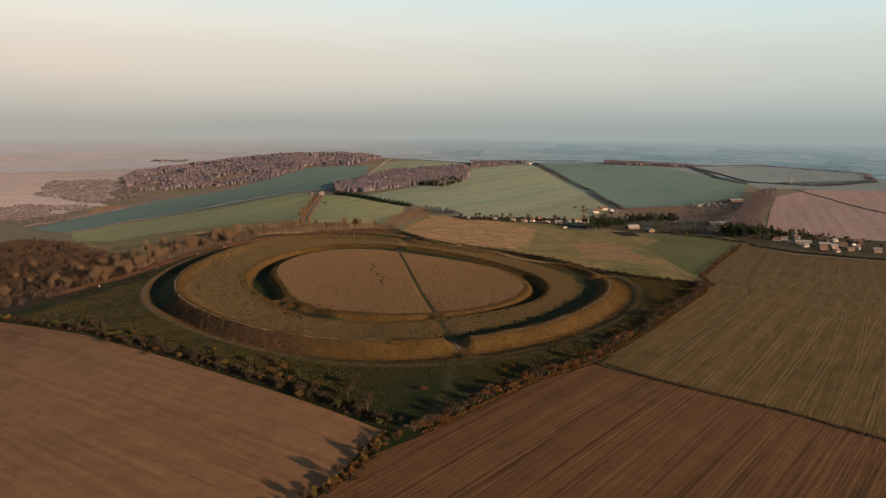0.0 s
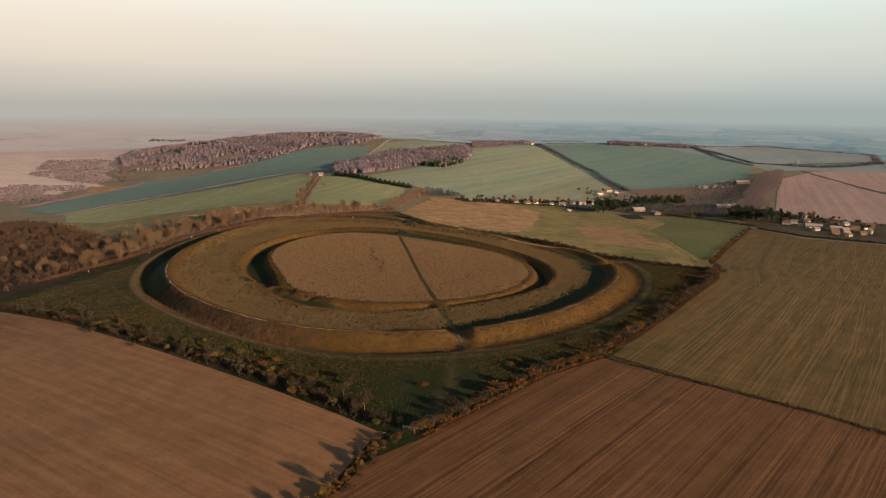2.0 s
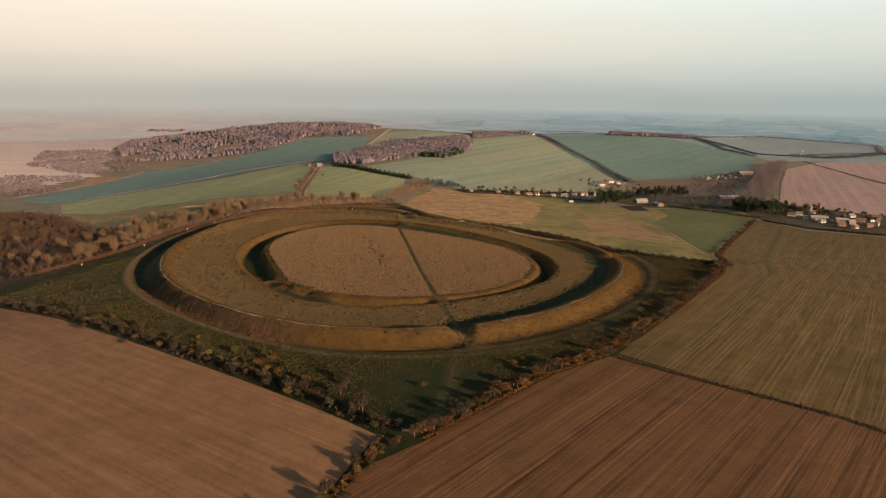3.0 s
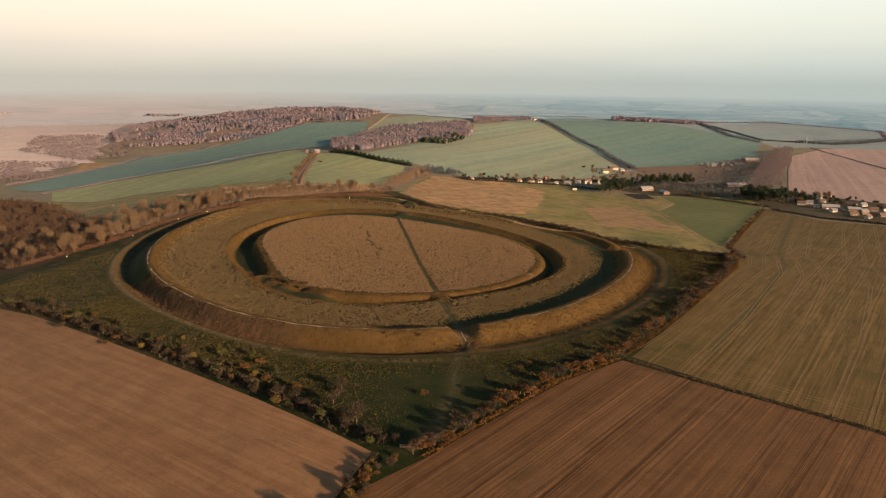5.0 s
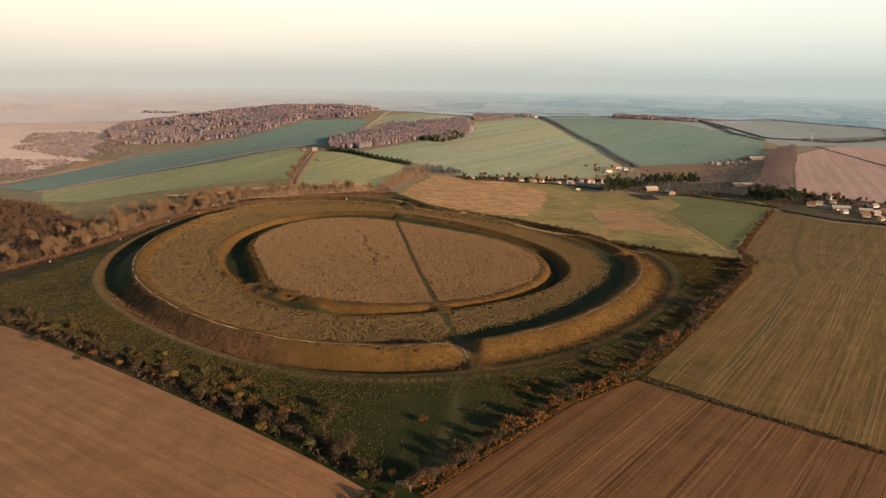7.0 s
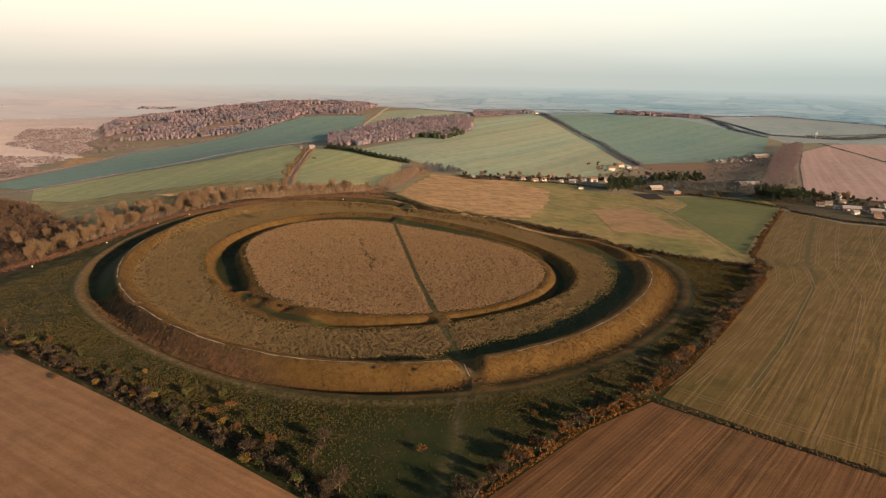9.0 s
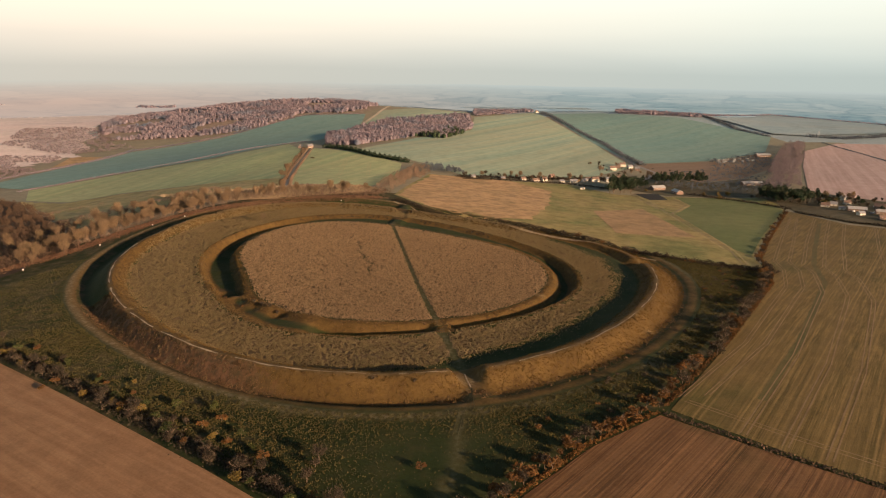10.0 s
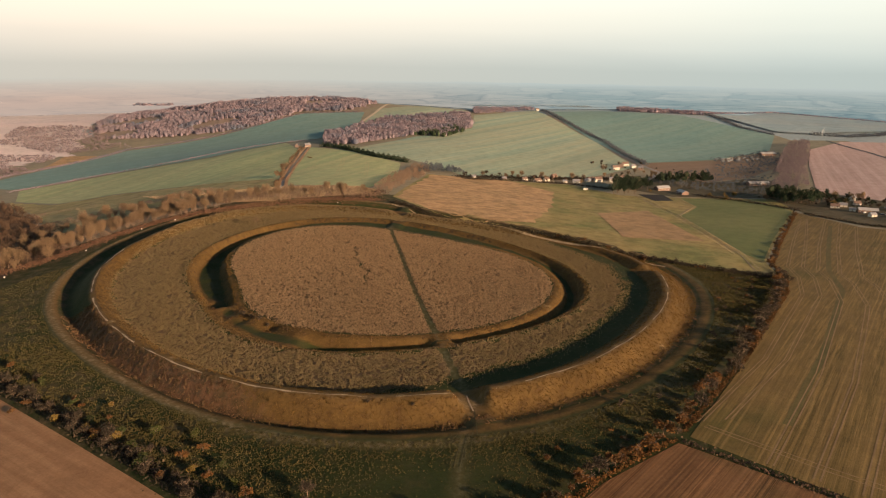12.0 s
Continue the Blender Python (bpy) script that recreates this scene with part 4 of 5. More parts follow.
wood("middle_wood", [(-192, 832), (-237, 1100), (-143, 1254), (-46, 1333), (49, 1441), (48, 1190), (-10, 1010), (-60, 1031), (-145, 836)], 7.2, 11, 4.6, 84, 0.85, M_WOOD_HAZED, "leafless copse along the slope", 43, 0.05, thin=0.42)
wood("crest_wood", [(60, 1430), (70, 1620), (215, 1800), (240, 1720), (205, 1660)], 8, 10, 5.0, 80, 0.9, M_WOOD_HAZED, "leafless wood on the ridge", 44, thin=0.42)
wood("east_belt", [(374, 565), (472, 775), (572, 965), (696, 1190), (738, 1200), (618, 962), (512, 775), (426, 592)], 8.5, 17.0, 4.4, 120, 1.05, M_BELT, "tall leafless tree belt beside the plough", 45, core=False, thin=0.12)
wood("ridge_copse", [(470, 1690), (700, 1690), (720, 1760), (480, 1790)], 8, 11, 5.2, 80, 0.9, M_WOOD_HAZED, "leafless copse on the skyline", 46, 0.1, thin=0.42)
wood("north_copse", [(-72, 380), (-66, 470), (-50, 600), (-34, 618), (-26, 580), (-42, 470), (-58, 380)], 6.5, 9.5, 3.2, 110, 0.75, M_SCRUB, "bare brown copse beside the pasture", 47, core=False, thin=0.14)
wood("ditch_scrub", [(-262, 215), (-235, 275), (-180, 320), (-100, 340), (-60, 345), (-70, 385), (-150, 392), (-250, 350), (-300, 270)], 4.8, 4.6, 2.3, 66, 0.42, M_SCRUB, "brown scrub behind the ditch", 48, 0.15, core=False, thin=0.25)

wood("slope_scrub", [(-330, 300), (-262, 372), (-215, 392), (-225, 430), (-330, 440), (-420, 400)], 5, 3.6, 2.4, 50, 0.42, M_SCRUB, "tan scrub thicket on the slope", 49, 0.2, -0.3, core=False, thin=0.25)
M_LITTER = foliage_material("red_brown_litter", ((0.12, 0.068, 0.042), (0.155, 0.085, 0.05), (0.10, 0.06, 0.04), (0.17, 0.10, 0.06)), 1.0, 0.7)
low_hedge("ditch_edge_scrub", [(-300, 160), (-262, 208), (-246, 250), (-226, 282), (-196, 304), (-160, 318), (-110, 334), (-64, 340)], 4.0, 1.3, 60, M_LITTER, "red-brown scrub along the ditch edge", 37, 0.5)
rng = np.random.default_rng(51)
for line, step in (([(-296, 190), (-272, 232), (-246, 276), (-214, 312), (-185, 326)], 3.0), ([(-288, 208), (-262, 250), (-234, 290), (-200, 318)], 3.6), ([(-318, 235), (-285, 275), (-255, 310)], 7), ([(-310, 190), (-282, 182), (-268, 205)], 6), ([(-180, 340), (-120, 352), (-80, 372)], 7), ([(-330, 250), (-300, 300), (-270, 340), (-215, 360)], 8), ([(-235, 330), (-200, 345), (-165, 350)], 8)):
    for x, y in densify(line, step):
        plant("gold", x + rng.normal() * 4.5, y + rng.normal() * 4.5, rng.uniform(0.45, 1.1), rng, "trees behind the ditch")
for x, y in ((-310, 172), (-322, 200), (-338, 160), (-352, 215), (-330, 240), (-365, 180), (-380, 240), (-345, 270), (-400, 300), (-415, 210), (-372, 150)):
    plant("gold", x, y, rng.uniform(0.6, 0.95), rng, "trees in the scrub wood")
hedge([(-160, 385), (-196, 583), (-217, 790)], 5, ("gold", "russet", "russet"), 0.4, 0.8, 52, 2, "lane hedge")
for x, y, s in ((-36, -123, 1.0), (-42, -138, 1.25), (-50, -152, 1.1), (-64, -168, 1.2), (-13, -100, 1.0), (-6, -93, 1.15), (0, -86, 0.95), (7, -79, 1.2), (13, -72, 1.0), (20, -64, 1.1), (-24, -98, 0.8), (-33, -94, 0.9), (-41, -87, 1.1)):
    plant("dark", x, y, s * 0.6, rng, "south hedge")


def crest_path(name, start, end, width):
    """The narrow chalk path along the top of the rampart, worn through in places."""
    vs, fs = [], []
    k = int((end - start) * 3)
    for i in range(k + 1):
        th = radians(start + (end - start) * i / k)
        rc = float(radius(CREST, th)) + 0.5 + 0.12 * math.sin(i * 0.23)
        w = width * (1 + 0.4 * math.sin(i * 0.37) + 0.3 * math.sin(i * 0.131))
        for d in (-w, w):
            x, y = CX + (rc + d) * math.cos(th), CY + (rc + d) * math.sin(th)
            vs.append((x, y, H(x, y) + 0.14))
        if i and math.sin(i * 0.11) + 0.5 * math.sin(i * 0.29 + 1) > -0.8:
            fs.append((2 * i - 2, 2 * i - 1, 2 * i + 1, 2 * i))
    tagged(new(name, mesh_from(name, vs, fs, M_CREST)), "narrow chalk path worn along the rampart top", "path", kind="structure")


crest_path("pavement_crest_west", 162, 266, 0.30)
crest_path("pavement_crest_south", 266, 288, 0.12)
crest_path("pavement_crest_east", 297, 362, 0.16)


# ================= tall dry grass inside and round the fort =================
def tussocks(name, n, keep, h, w, material, label, seed, x0=-230, x1=130, y0=-120, y1=320, blades=2, clump=1, spread=0.5):
    rng = np.random.default_rng(seed)
    x, y = np.repeat(rng.uniform(x0, x1, n // clump), clump), np.repeat(rng.uniform(y0, y1, n // clump), clump)
    big = np.repeat(rng.uniform(0.45, 1.35, n // clump), clump)
    x, y = x + rng.normal(size=x.shape) * spread * big * (clump > 1), y + rng.normal(size=x.shape) * spread * big * (clump > 1)
    k = keep(x, y, rng)
    x, y, big = x[k], y[k], big[k]
    z = height(x, y)
    m = len(x)
    verts = np.zeros((m, 3 * blades, 3))
    a0 = rng.uniform(0, 2 * math.pi, m)
    for b in range(blades):
        a = a0 + b * math.pi / blades + rng.uniform(-0.4, 0.4, m)
        hh, ww = h * big * rng.uniform(0.5, 1.3, m), w * rng.uniform(0.6, 1.2, m)
        lean = rng.normal(size=(2, m)) * 0.3 * h
        verts[:, 3 * b, :] = np.stack([x - np.cos(a) * ww, y - np.sin(a) * ww, z - 0.05], 1)
        verts[:, 3 * b + 1, :] = np.stack([x + np.cos(a) * ww, y + np.sin(a) * ww, z - 0.05], 1)
        verts[:, 3 * b + 2, :] = np.stack([x + lean[0], y + lean[1], z + hh], 1)
    faces = np.arange(m * 3 * blades).reshape(-1, 3)
    return tagged(new(name, mesh_from(name, verts.reshape(-1, 3), faces, material)), label, "grass", kind="stuff")


def rings_at(x, y):
    r, th = polar(x, y)
    return (r,) + tuple(radius(k, th) for k in (CREST, OUTLIP, INNER_OUT, INNER_IN))


def patchy(x, y, s=0.11):
    return np.sin(x * s + 1.3 * np.sin(y * s * 0.7)) * np.sin(y * s * 1.2 + 0.9 * np.sin(x * s * 0.6))


def in_platform(x, y, rng):
    r, rc, ro, r2, r1 = rings_at(x, y)
    return (r < r1 - 6.3 + rng.normal(size=x.shape) * 0.9) & (from_line(CROSS_PATH, x, y) > (0.8 + 1.9 * rng.random(x.shape)) * (1 + 0.5 * smooth(120, 20, y))) & (from_line(STREAK, x, y) > rng.random(x.shape) * 3.4 * (0.6 + 0.4 * np.sin(x * 0.9 + y * 0.5)))


def in_ring(x, y, rng):
    r, rc, ro, r2, r1 = rings_at(x, y)
    edge = 1.5 * patchy(x, y, 0.2) + rng.normal(size=x.shape) * 2.0
    thin = np.clip((-150 - x) / 60, 0, 0.6)
    th = polar(x, y)[1]
    heap = np.min([np.hypot(x - q[0], y - q[1]) / q[3] for q in MOUNDS], axis=0)
    bare = 15 * smooth(0.35, 0.8, np.cos(th + 0.35)) + smooth(0.35, 0.8, np.cos(th + 0.35)) * (1.5 * np.sin(th * 19) * np.sin(th * 7) + rng.normal(size=x.shape) * 3.5)
    return (heap > 1.25) & (r > r2 + 3.5 + 0.6 * edge) & (r < rc - 8.5 + 9.5 * smooth(0.35, 0.8, np.cos(th - 1.75)) + 0.6 * edge - bare) & (rng.random(x.shape) > thin) & (from_line(CROSS_PATH, x, y) > (0.8 + 1.9 * rng.random(x.shape)) * (1 + 0.5 * smooth(120, 20, y)))


def in_outer(x, y, rng):
    r, rc, ro, r2, r1 = rings_at(x, y)
    corner = np.clip((x + 110) / 90, 0, 1) * np.clip((-10 - y) / 40, 0, 1) * np.clip((40 - x) / 40, 0, 1)
    ok = (r > ro + 6) & (rng.random(x.shape) < (0.55 + 0.4 * patchy(x, y, 0.06)) * (1 - 0.95 * corner) * (1 - np.clip((-175 - x) / 40, 0, 0.8)))
    ok &= inside([(-290, 95), (-216, 46), (-147, -5), (-77, -57), (-45, -82), (-26, -98), (7, -73), (34, -44), (62, -20), (112, 48), (178, 148), (196, 188), (150, 190), (100, 215), (-52, 142), (-230, 200)], x, y)
    return ok & (from_line(GATE_LANE, x, y) > 0.8 + 1.5 * rng.random(x.shape))


def on_ditch(x, y, rng):
    r, rc, ro, r2, r1 = rings_at(x, y)
    return (((r > rc + 0.55 * (ro - rc)) & (r < ro - 0.5)) | ((r > r1 - 4) & (r < r1 + 1) & (rng.random(x.shape) < 0.4))) & (rng.random(x.shape) < 0.5 + 0.5 * patchy(x, y, 0.3)) & (y < 95)


M_STRAW = foliage_material("dry_grass_blades", ((0.077, 0.054, 0.027), (0.151, 0.104, 0.060), (0.231, 0.160, 0.094), (0.193, 0.133, 0.077), (0.301, 0.221, 0.136)), 1.0, 0.75, 0.7)
M_STRAW_OLIVE = foliage_material("olive_grass_blades", ((0.059, 0.045, 0.020), (0.107, 0.081, 0.038), (0.166, 0.125, 0.065), (0.129, 0.100, 0.049), (0.221, 0.167, 0.092)), 1.0, 0.75, 1.2)
M_STRAW_GOLD = foliage_material("bank_grass_blades", ((0.042, 0.025, 0.007), (0.080, 0.048, 0.014), (0.126, 0.077, 0.023), (0.097, 0.058, 0.018), (0.177, 0.109, 0.033)), 1.0, 0.75, 0.5)
M_TUFT = foliage_material("tufted_grass_blades", ((0.023, 0.029, 0.008), (0.044, 0.042, 0.014), (0.079, 0.065, 0.024), (0.056, 0.050, 0.018), (0.117, 0.089, 0.035)), 1.0, 0.75, 0.5)
M_BRACKEN = foliage_material("dead_bracken", ((0.044, 0.031, 0.017), (0.084, 0.051, 0.026), (0.134, 0.081, 0.040), (0.071, 0.048, 0.025), (0.168, 0.115, 0.057)), 1.0, 0.75, 0.45)
tussocks("dry_grass_platform", 400000, in_platform, 0.62, 0.24, M_STRAW, "tall dry buff grass on the inner platform", 61, x0=-150, x1=65, y0=40, y1=265, clump=5, spread=0.32)
tussocks("dry_grass_ring", 1300000, in_ring, 0.52, 0.22, M_STRAW_OLIVE, "tall dry buff grass between bank and ditch", 62, clump=7, spread=0.34)
tussocks("tufted_grass", 1500000, in_outer, 0.42, 0.24, M_TUFT, "tufted rough grass outside the ditch", 63, x0=-290, x1=200, y0=-110, y1=230, clump=6, spread=0.35)


def on_bank(x, y, rng):
    r, rc, ro, r2, r1 = rings_at(x, y)
    inner = ((r > r1 - 5) & (r < r1 + 3)) | ((r > r2 - 4) & (r < r2 + 3))
    return (((r > rc + 1.0) & (r < ro - 3)) | ((r > rc - 10) & (r < rc - 1) & (rng.random(x.shape) < 0.45)) | inner & (rng.random(x.shape) < 0.5)) & (across(x, y, *GATE) > 4) & (np.cos(polar(x, y)[1] - 1.75) < 0.6)


def lee_side(x, y):
    return ((x - CX) * 0.75 + (CY - y) * 0.25 < 18 + 14 * patchy(x, y, 0.15)) & (rings_at(x, y)[0] > rings_at(x, y)[1]) & (y < 95 + 8 * patchy(x, y, 0.2))


def west_face(x, y):
    r, rc, ro, r2, r1 = rings_at(x, y)
    return (x < -130) & (y > 95) & (r > rc)


tussocks("bank_grass", 600000, lambda x, y, g: on_bank(x, y, g) & ~lee_side(x, y) & ~west_face(x, y), 0.34, 0.2, M_STRAW_GOLD, "coarse golden-brown grass on the rampart slopes", 65, clump=3, spread=0.3)
tussocks("bank_bracken", 700000, lambda x, y, g: on_bank(x, y, g) & lee_side(x, y), 0.5, 0.28, M_BRACKEN, "dead reddish bracken on the rampart's outer slope", 66, clump=9, spread=0.5)
tussocks("ditch_bracken", 300000, on_ditch, 0.45, 0.3, M_BRACKEN, "dead bracken in the ditch bottom", 64, clump=8, spread=0.5)

M_SLOPE_GRASS = foliage_material("slope_grass_blades", ((0.30, 0.22, 0.135), (0.36, 0.27, 0.17), (0.25, 0.195, 0.12), (0.33, 0.235, 0.15)), 1.0, 0.7)
SLOPE = [(-310, 452), (-224, 402), (-180, 400), (-160, 405), (-90, 412), (-70, 395), (-70, 365), (-150, 330), (-190, 335), (-240, 366)]
tussocks("slope_grass", 420000, lambda x, y, g: inside(SLOPE, x, y) & (g.random(x.shape) < 0.6 + 0.4 * patchy(x, y, 0.05)), 0.7, 0.4, M_SLOPE_GRASS, "tan rough grass on the slope below the ring", 68, x0=-440, x1=-60, y0=255, y1=515, clump=4, spread=0.5)


def north_scrub(x, y, rng):
    r, rc, ro, r2, r1 = rings_at(x, y)
    th = polar(x, y)[1]
    turn = np.cos(th - 1.25)
    ragged = 0.6 + 0.4 * patchy(x, y, 0.25)
    return (((r > rc - 4) & (r < rc - 1) & (turn > 0.75)) | ((r > r2 - 3) & (r < r2 + 0.5) & (np.cos(th - 1.45) > 0.80))) & (rng.random(x.shape) < ragged)


tussocks("ditch_heath_scrub", 300000, north_scrub, 0.7, 0.3, M_TWIG_DARK, "low dark scrub along the northern ditches", 67, y1=330, clump=9, spread=0.5)

# shrubs on the earthwork and round it
rng = np.random.default_rng(71)
for x, y in ((-89, 68), (-86, 72), (-99, 77), (-94, 72), (-103, 80)):
    plant("thorn", x, y, rng.uniform(0.55, 0.8), rng, "scrub in the inner ditch")
for x, y in ((-108, 76), (-120, 88), (-124, 93), (-130, 102), (-128, 106)):
    plant("russet", x, y, rng.uniform(0.3, 0.5), rng, "scrub in the inner ditch")
plant("gold", -141, 247, 0.6, rng)
for x, y in ((-35, -13), (-20, -14)):
    plant("thorn", x, y, 0.45, rng)
for x, y, k in ((-16, -65, "russet"), (21, -42, "russet"), (25, -36, "russet"), (-125, -6, "yellow"), (-136, -5, "russet"), (-88, -40, "russet"), (-82, -47, "yellow"),
                (-77, -50, "russet"), (-113, -28, "yellow"), (-165, 17, "russet"), (-159, -8, "russet"), (-48, -71, "dark"), (-62, -66, "dark"), (-106, -33, "green"), (-70, -60, "russet")):
    plant(k, x, y, rng.uniform(0.55, 0.95), rng, "shrubs in the rough grass")
for i in range(95):
    t = rng.random()
    x, y = 45 + 145 * t + rng.normal() * 9 - 14, -38 + 205 * t + rng.normal() * 9 + 8
    r, rc, ro, r2, r1 = rings_at(x, y)
    if r > ro + 6:
        plant(("thorn", "russet", "thorn")[i % 3], x, y, rng.uniform(0.25, 0.75), rng, "shrubs east of the ditch")


# ================= gate, markers, poles =================
M_WOODWORK = plain("weathered_wood", (0.24, 0.19, 0.13), 0.9, 0.25, 4)
M_WHITE = plain("white_paint", (0.78, 0.76, 0.72), 0.6, 0.08, 2)
M_POLE = plain("pole_wood", (0.22, 0.17, 0.12), 0.9, 0.25, 4)


def box_part(name, dims, material, parent, label=""):
    bm = bmesh.new()
    for d in dims:
        box(bm, *d)
    return part(name, bm, material, parent, label)


def field_gate(x, y, yaw, wide):
    g = tagged(new("field_gate"), "weathered wooden five-bar field gate, closed, in a hedge gap", "gate")
    g.matrix_basis = pose(x, y, H(x, y), 0, 0, yaw)
    h = wide / 2
    for sx in (-h, h):
        box_part("post", [(sx - 0.11, sx + 0.11, -0.11, 0.11, -0.4, 1.5)], M_WOODWORK, g)
    for k in range(5):
        z = 0.25 + k * 0.24
        box_part("bar", [(-h + 0.12, h - 0.12, -0.04, 0.04, z, z + 0.1)], M_WOODWORK, g)
    bm = bmesh.new()
    limb(bm, Vector((-h + 0.15, 0.06, 0.25)), Vector((h - 0.15, 0.06, 1.25)), 0.05, 0.05, 4)
    part("brace", bm, M_WOODWORK, g)


field_gate(-20.5, -100.5, 5, 4.2)


def marker_post(x, y):
    g = tagged(new("marker_post"), "short post with a white sign board beside the ditch", "post", "marker posts along the ditch")
    g.matrix_basis = pose(x, y, H(x, y), 0, 0, 20)
    box_part("post", [(-0.07, 0.07, -0.07, 0.07, -0.3, 1.3)], M_WOODWORK, g)
    box_part("sign_board", [(-0.36, 0.36, -0.12, -0.07, 0.8, 1.4)], M_WHITE, g, "white painted board")


for x, y in ((-245, 214), (-228, 261), (-211, 281), (-187, 297), (-161, 308), (-122, 322), (-96, 327), (-271, 168)):
    marker_post(x, y)


def telegraph_pole(x, y, h=8.5):
    g = tagged(new("telegraph_pole"), "wooden telegraph pole with a crossarm behind the ditch", "pole", "telegraph poles")
    g.matrix_basis = pose(x, y, H(x, y), 0, 0, 30)
    bm = bmesh.new()
    limb(bm, Vector((0, 0, -0.5)), Vector((0, 0, h)), 0.17, 0.12, 8)
    part("pole", bm, M_POLE, g)
    box_part("crossarm", [(-0.9, 0.9, -0.06, 0.06, h - 0.7, h - 0.55)], M_POLE, g)
    for sx in (-0.75, 0.75):
        box_part("insulator", [(sx - 0.05, sx + 0.05, -0.05, 0.05, h - 0.55, h - 0.38)], M_WHITE, g)


for x, y in ((-183, 672), (-186, 675)):
    plant("russet", x, y, 0.8, rng, "shrubs in the wheat")
telegraph_pole(-158, 345)
telegraph_pole(-151, 345)


# ================= tracks =================
def ribbon(name, line, wide, material, label, lift=0.3):
    pts = densify(line, 6)
    vs, fs = [], []
    for i, (x, y) in enumerate(pts):
        x0, y0 = pts[max(0, i - 1)]
        x1, y1 = pts[min(len(pts) - 1, i + 1)]
        d = math.hypot(x1 - x0, y1 - y0)
        px, py = -(y1 - y0) / d, (x1 - x0) / d
        w = wide / 2 * (1 + 0.12 * math.sin(i * 1.7))
        for s in (-1, 1):
            vx, vy = x + px * w * s, y + py * w * s
            vs.append((vx, vy, H(vx, vy) + lift))
        if i:
            fs.append((2 * i - 2, 2 * i - 1, 2 * i + 1, 2 * i))
    return tagged(new(name, mesh_from(name, vs, fs, material)), label, "track", kind="structure")


ribbon("road_lane", [(-152, 345), (-154, 375), (-172, 470), (-189, 583), (-210, 795)], 2.4, M_TARMAC, "narrow lane between hedges")
for off in (-3.2, 3.2):
    low_hedge("lane_hedge_bank", [(-154 + off, 380), (-172 + off, 470), (-189 + off, 583), (-210 + off, 790)], 0.8, 1.6, 14, M_SCRUB, "low brown hedge along the lane", 131 + int(off), 0.5)
ribbon("pavement_chalk_track", [(-150, 1560), (-166, 1363), (-182, 1246), (-186, 1190)], 7, M_CHALK, "pale chalk farm track", 0.6)
ribbon("pavement_farm_track", [(206, 545), (208, 405), (196, 237), (186, 190)], 0.8, M_TRACK, "worn pale farm track", 0.3)
ribbon("pavement_yard_track", [(208, 405), (244, 470), (245, 533), (215, 545)], 0.8, M_TRACK, "worn pale farm track", 0.3)
ribbon("road_down", [(246, 1690), (277, 1357), (298, 1134), (290, 970), (290, 830), (296, 743), (250, 660)], 6, M_TARMAC, "country road running down the hill", 0.5)
ribbon("pavement_green_rut", GREEN_RUT, 3.2, M_GREEN_RUT, "green unsown wheel rut across the stubble", 0.15)
M_WHEELING = field_material("wheeling", (0.235, 0.162, 0.084), (0.19, 0.132, 0.066), (0.26, 0.18, 0.10), 54, drill=0.6, streak=0.5, bump=0.2, patch=0.05)
for off in (5.0, 7.0, 15.0, 17.0):
    ribbon("pavement_headland_line", [(70 + off, -17 + 0.2 * off), (118 + off * 0.9, 41), (184 + off, 141), (203 + off, 183), (210 + off, 211), (258 + off, 300), (322 + off * 0.6, 410)], 0.45, M_WHEELING, "pale wheel line along the field edge", 0.18)
STUBBLE_EDGE = [(69, -26), (118, 43), (184, 144), (202, 187), (208, 213), (257, 303), (340, 445), (361, 374), (405, 347), (470, 310), (640, 200), (700, -150), (422, -328), (261, -188), (158, -103), (134, -80), (97, -52)]


def beside(line, off):
    """A line shifted sideways to its right by off metres, its corners eased."""
    pts = densify(line, 8)
    out = []
    for i in range(len(pts)):
        (x0, y0), (x1, y1) = pts[max(0, i - 4)], pts[min(len(pts) - 1, i + 4)]
        d = math.hypot(x1 - x0, y1 - y0)
        out.append((pts[i][0] + (y1 - y0) / d * off, pts[i][1] - (x1 - x0) / d * off))
    return out


for off in (27.0, 39.5, 52.0, 76.5, 89.0, 101.5, 114.0, 126.5, 139.0):
    for gauge in (0.0, 1.9):
        drive = beside([(50, -45)] + HEDGE_E[1:4] + [(206, 214), (255, 304), (330, 433)], off + gauge)
        ok = inside(STUBBLE_EDGE, [q[0] for q in drive], [q[1] for q in drive])
        drive = [q for q, k in zip(drive, ok) if k]
        ribbon("pavement_stubble_wheeling", drive, 0.5, M_WHEELING, "pale wheel line through the stubble", 0.17)
for off in (7.0, 9.0):
    ribbon("pavement_headland_line", [(69 + off, -22 + off * 0.4), (97 + off * 0.8, -50 + off), (134 + off * 0.8, -78 + off), (158 + off * 0.8, -101 + off), (261 + off * 0.8, -186 + off)], 0.45, M_WHEELING, "pale wheel line along the field edge", 0.18)
M_TRAMLINE = field_material("pale_tramline", (0.400, 0.370, 0.190), (0.340, 0.330, 0.170), (0.460, 0.410, 0.220), 75, drill=0.3, streak=0.5, bump=0.2, patch=0.05)
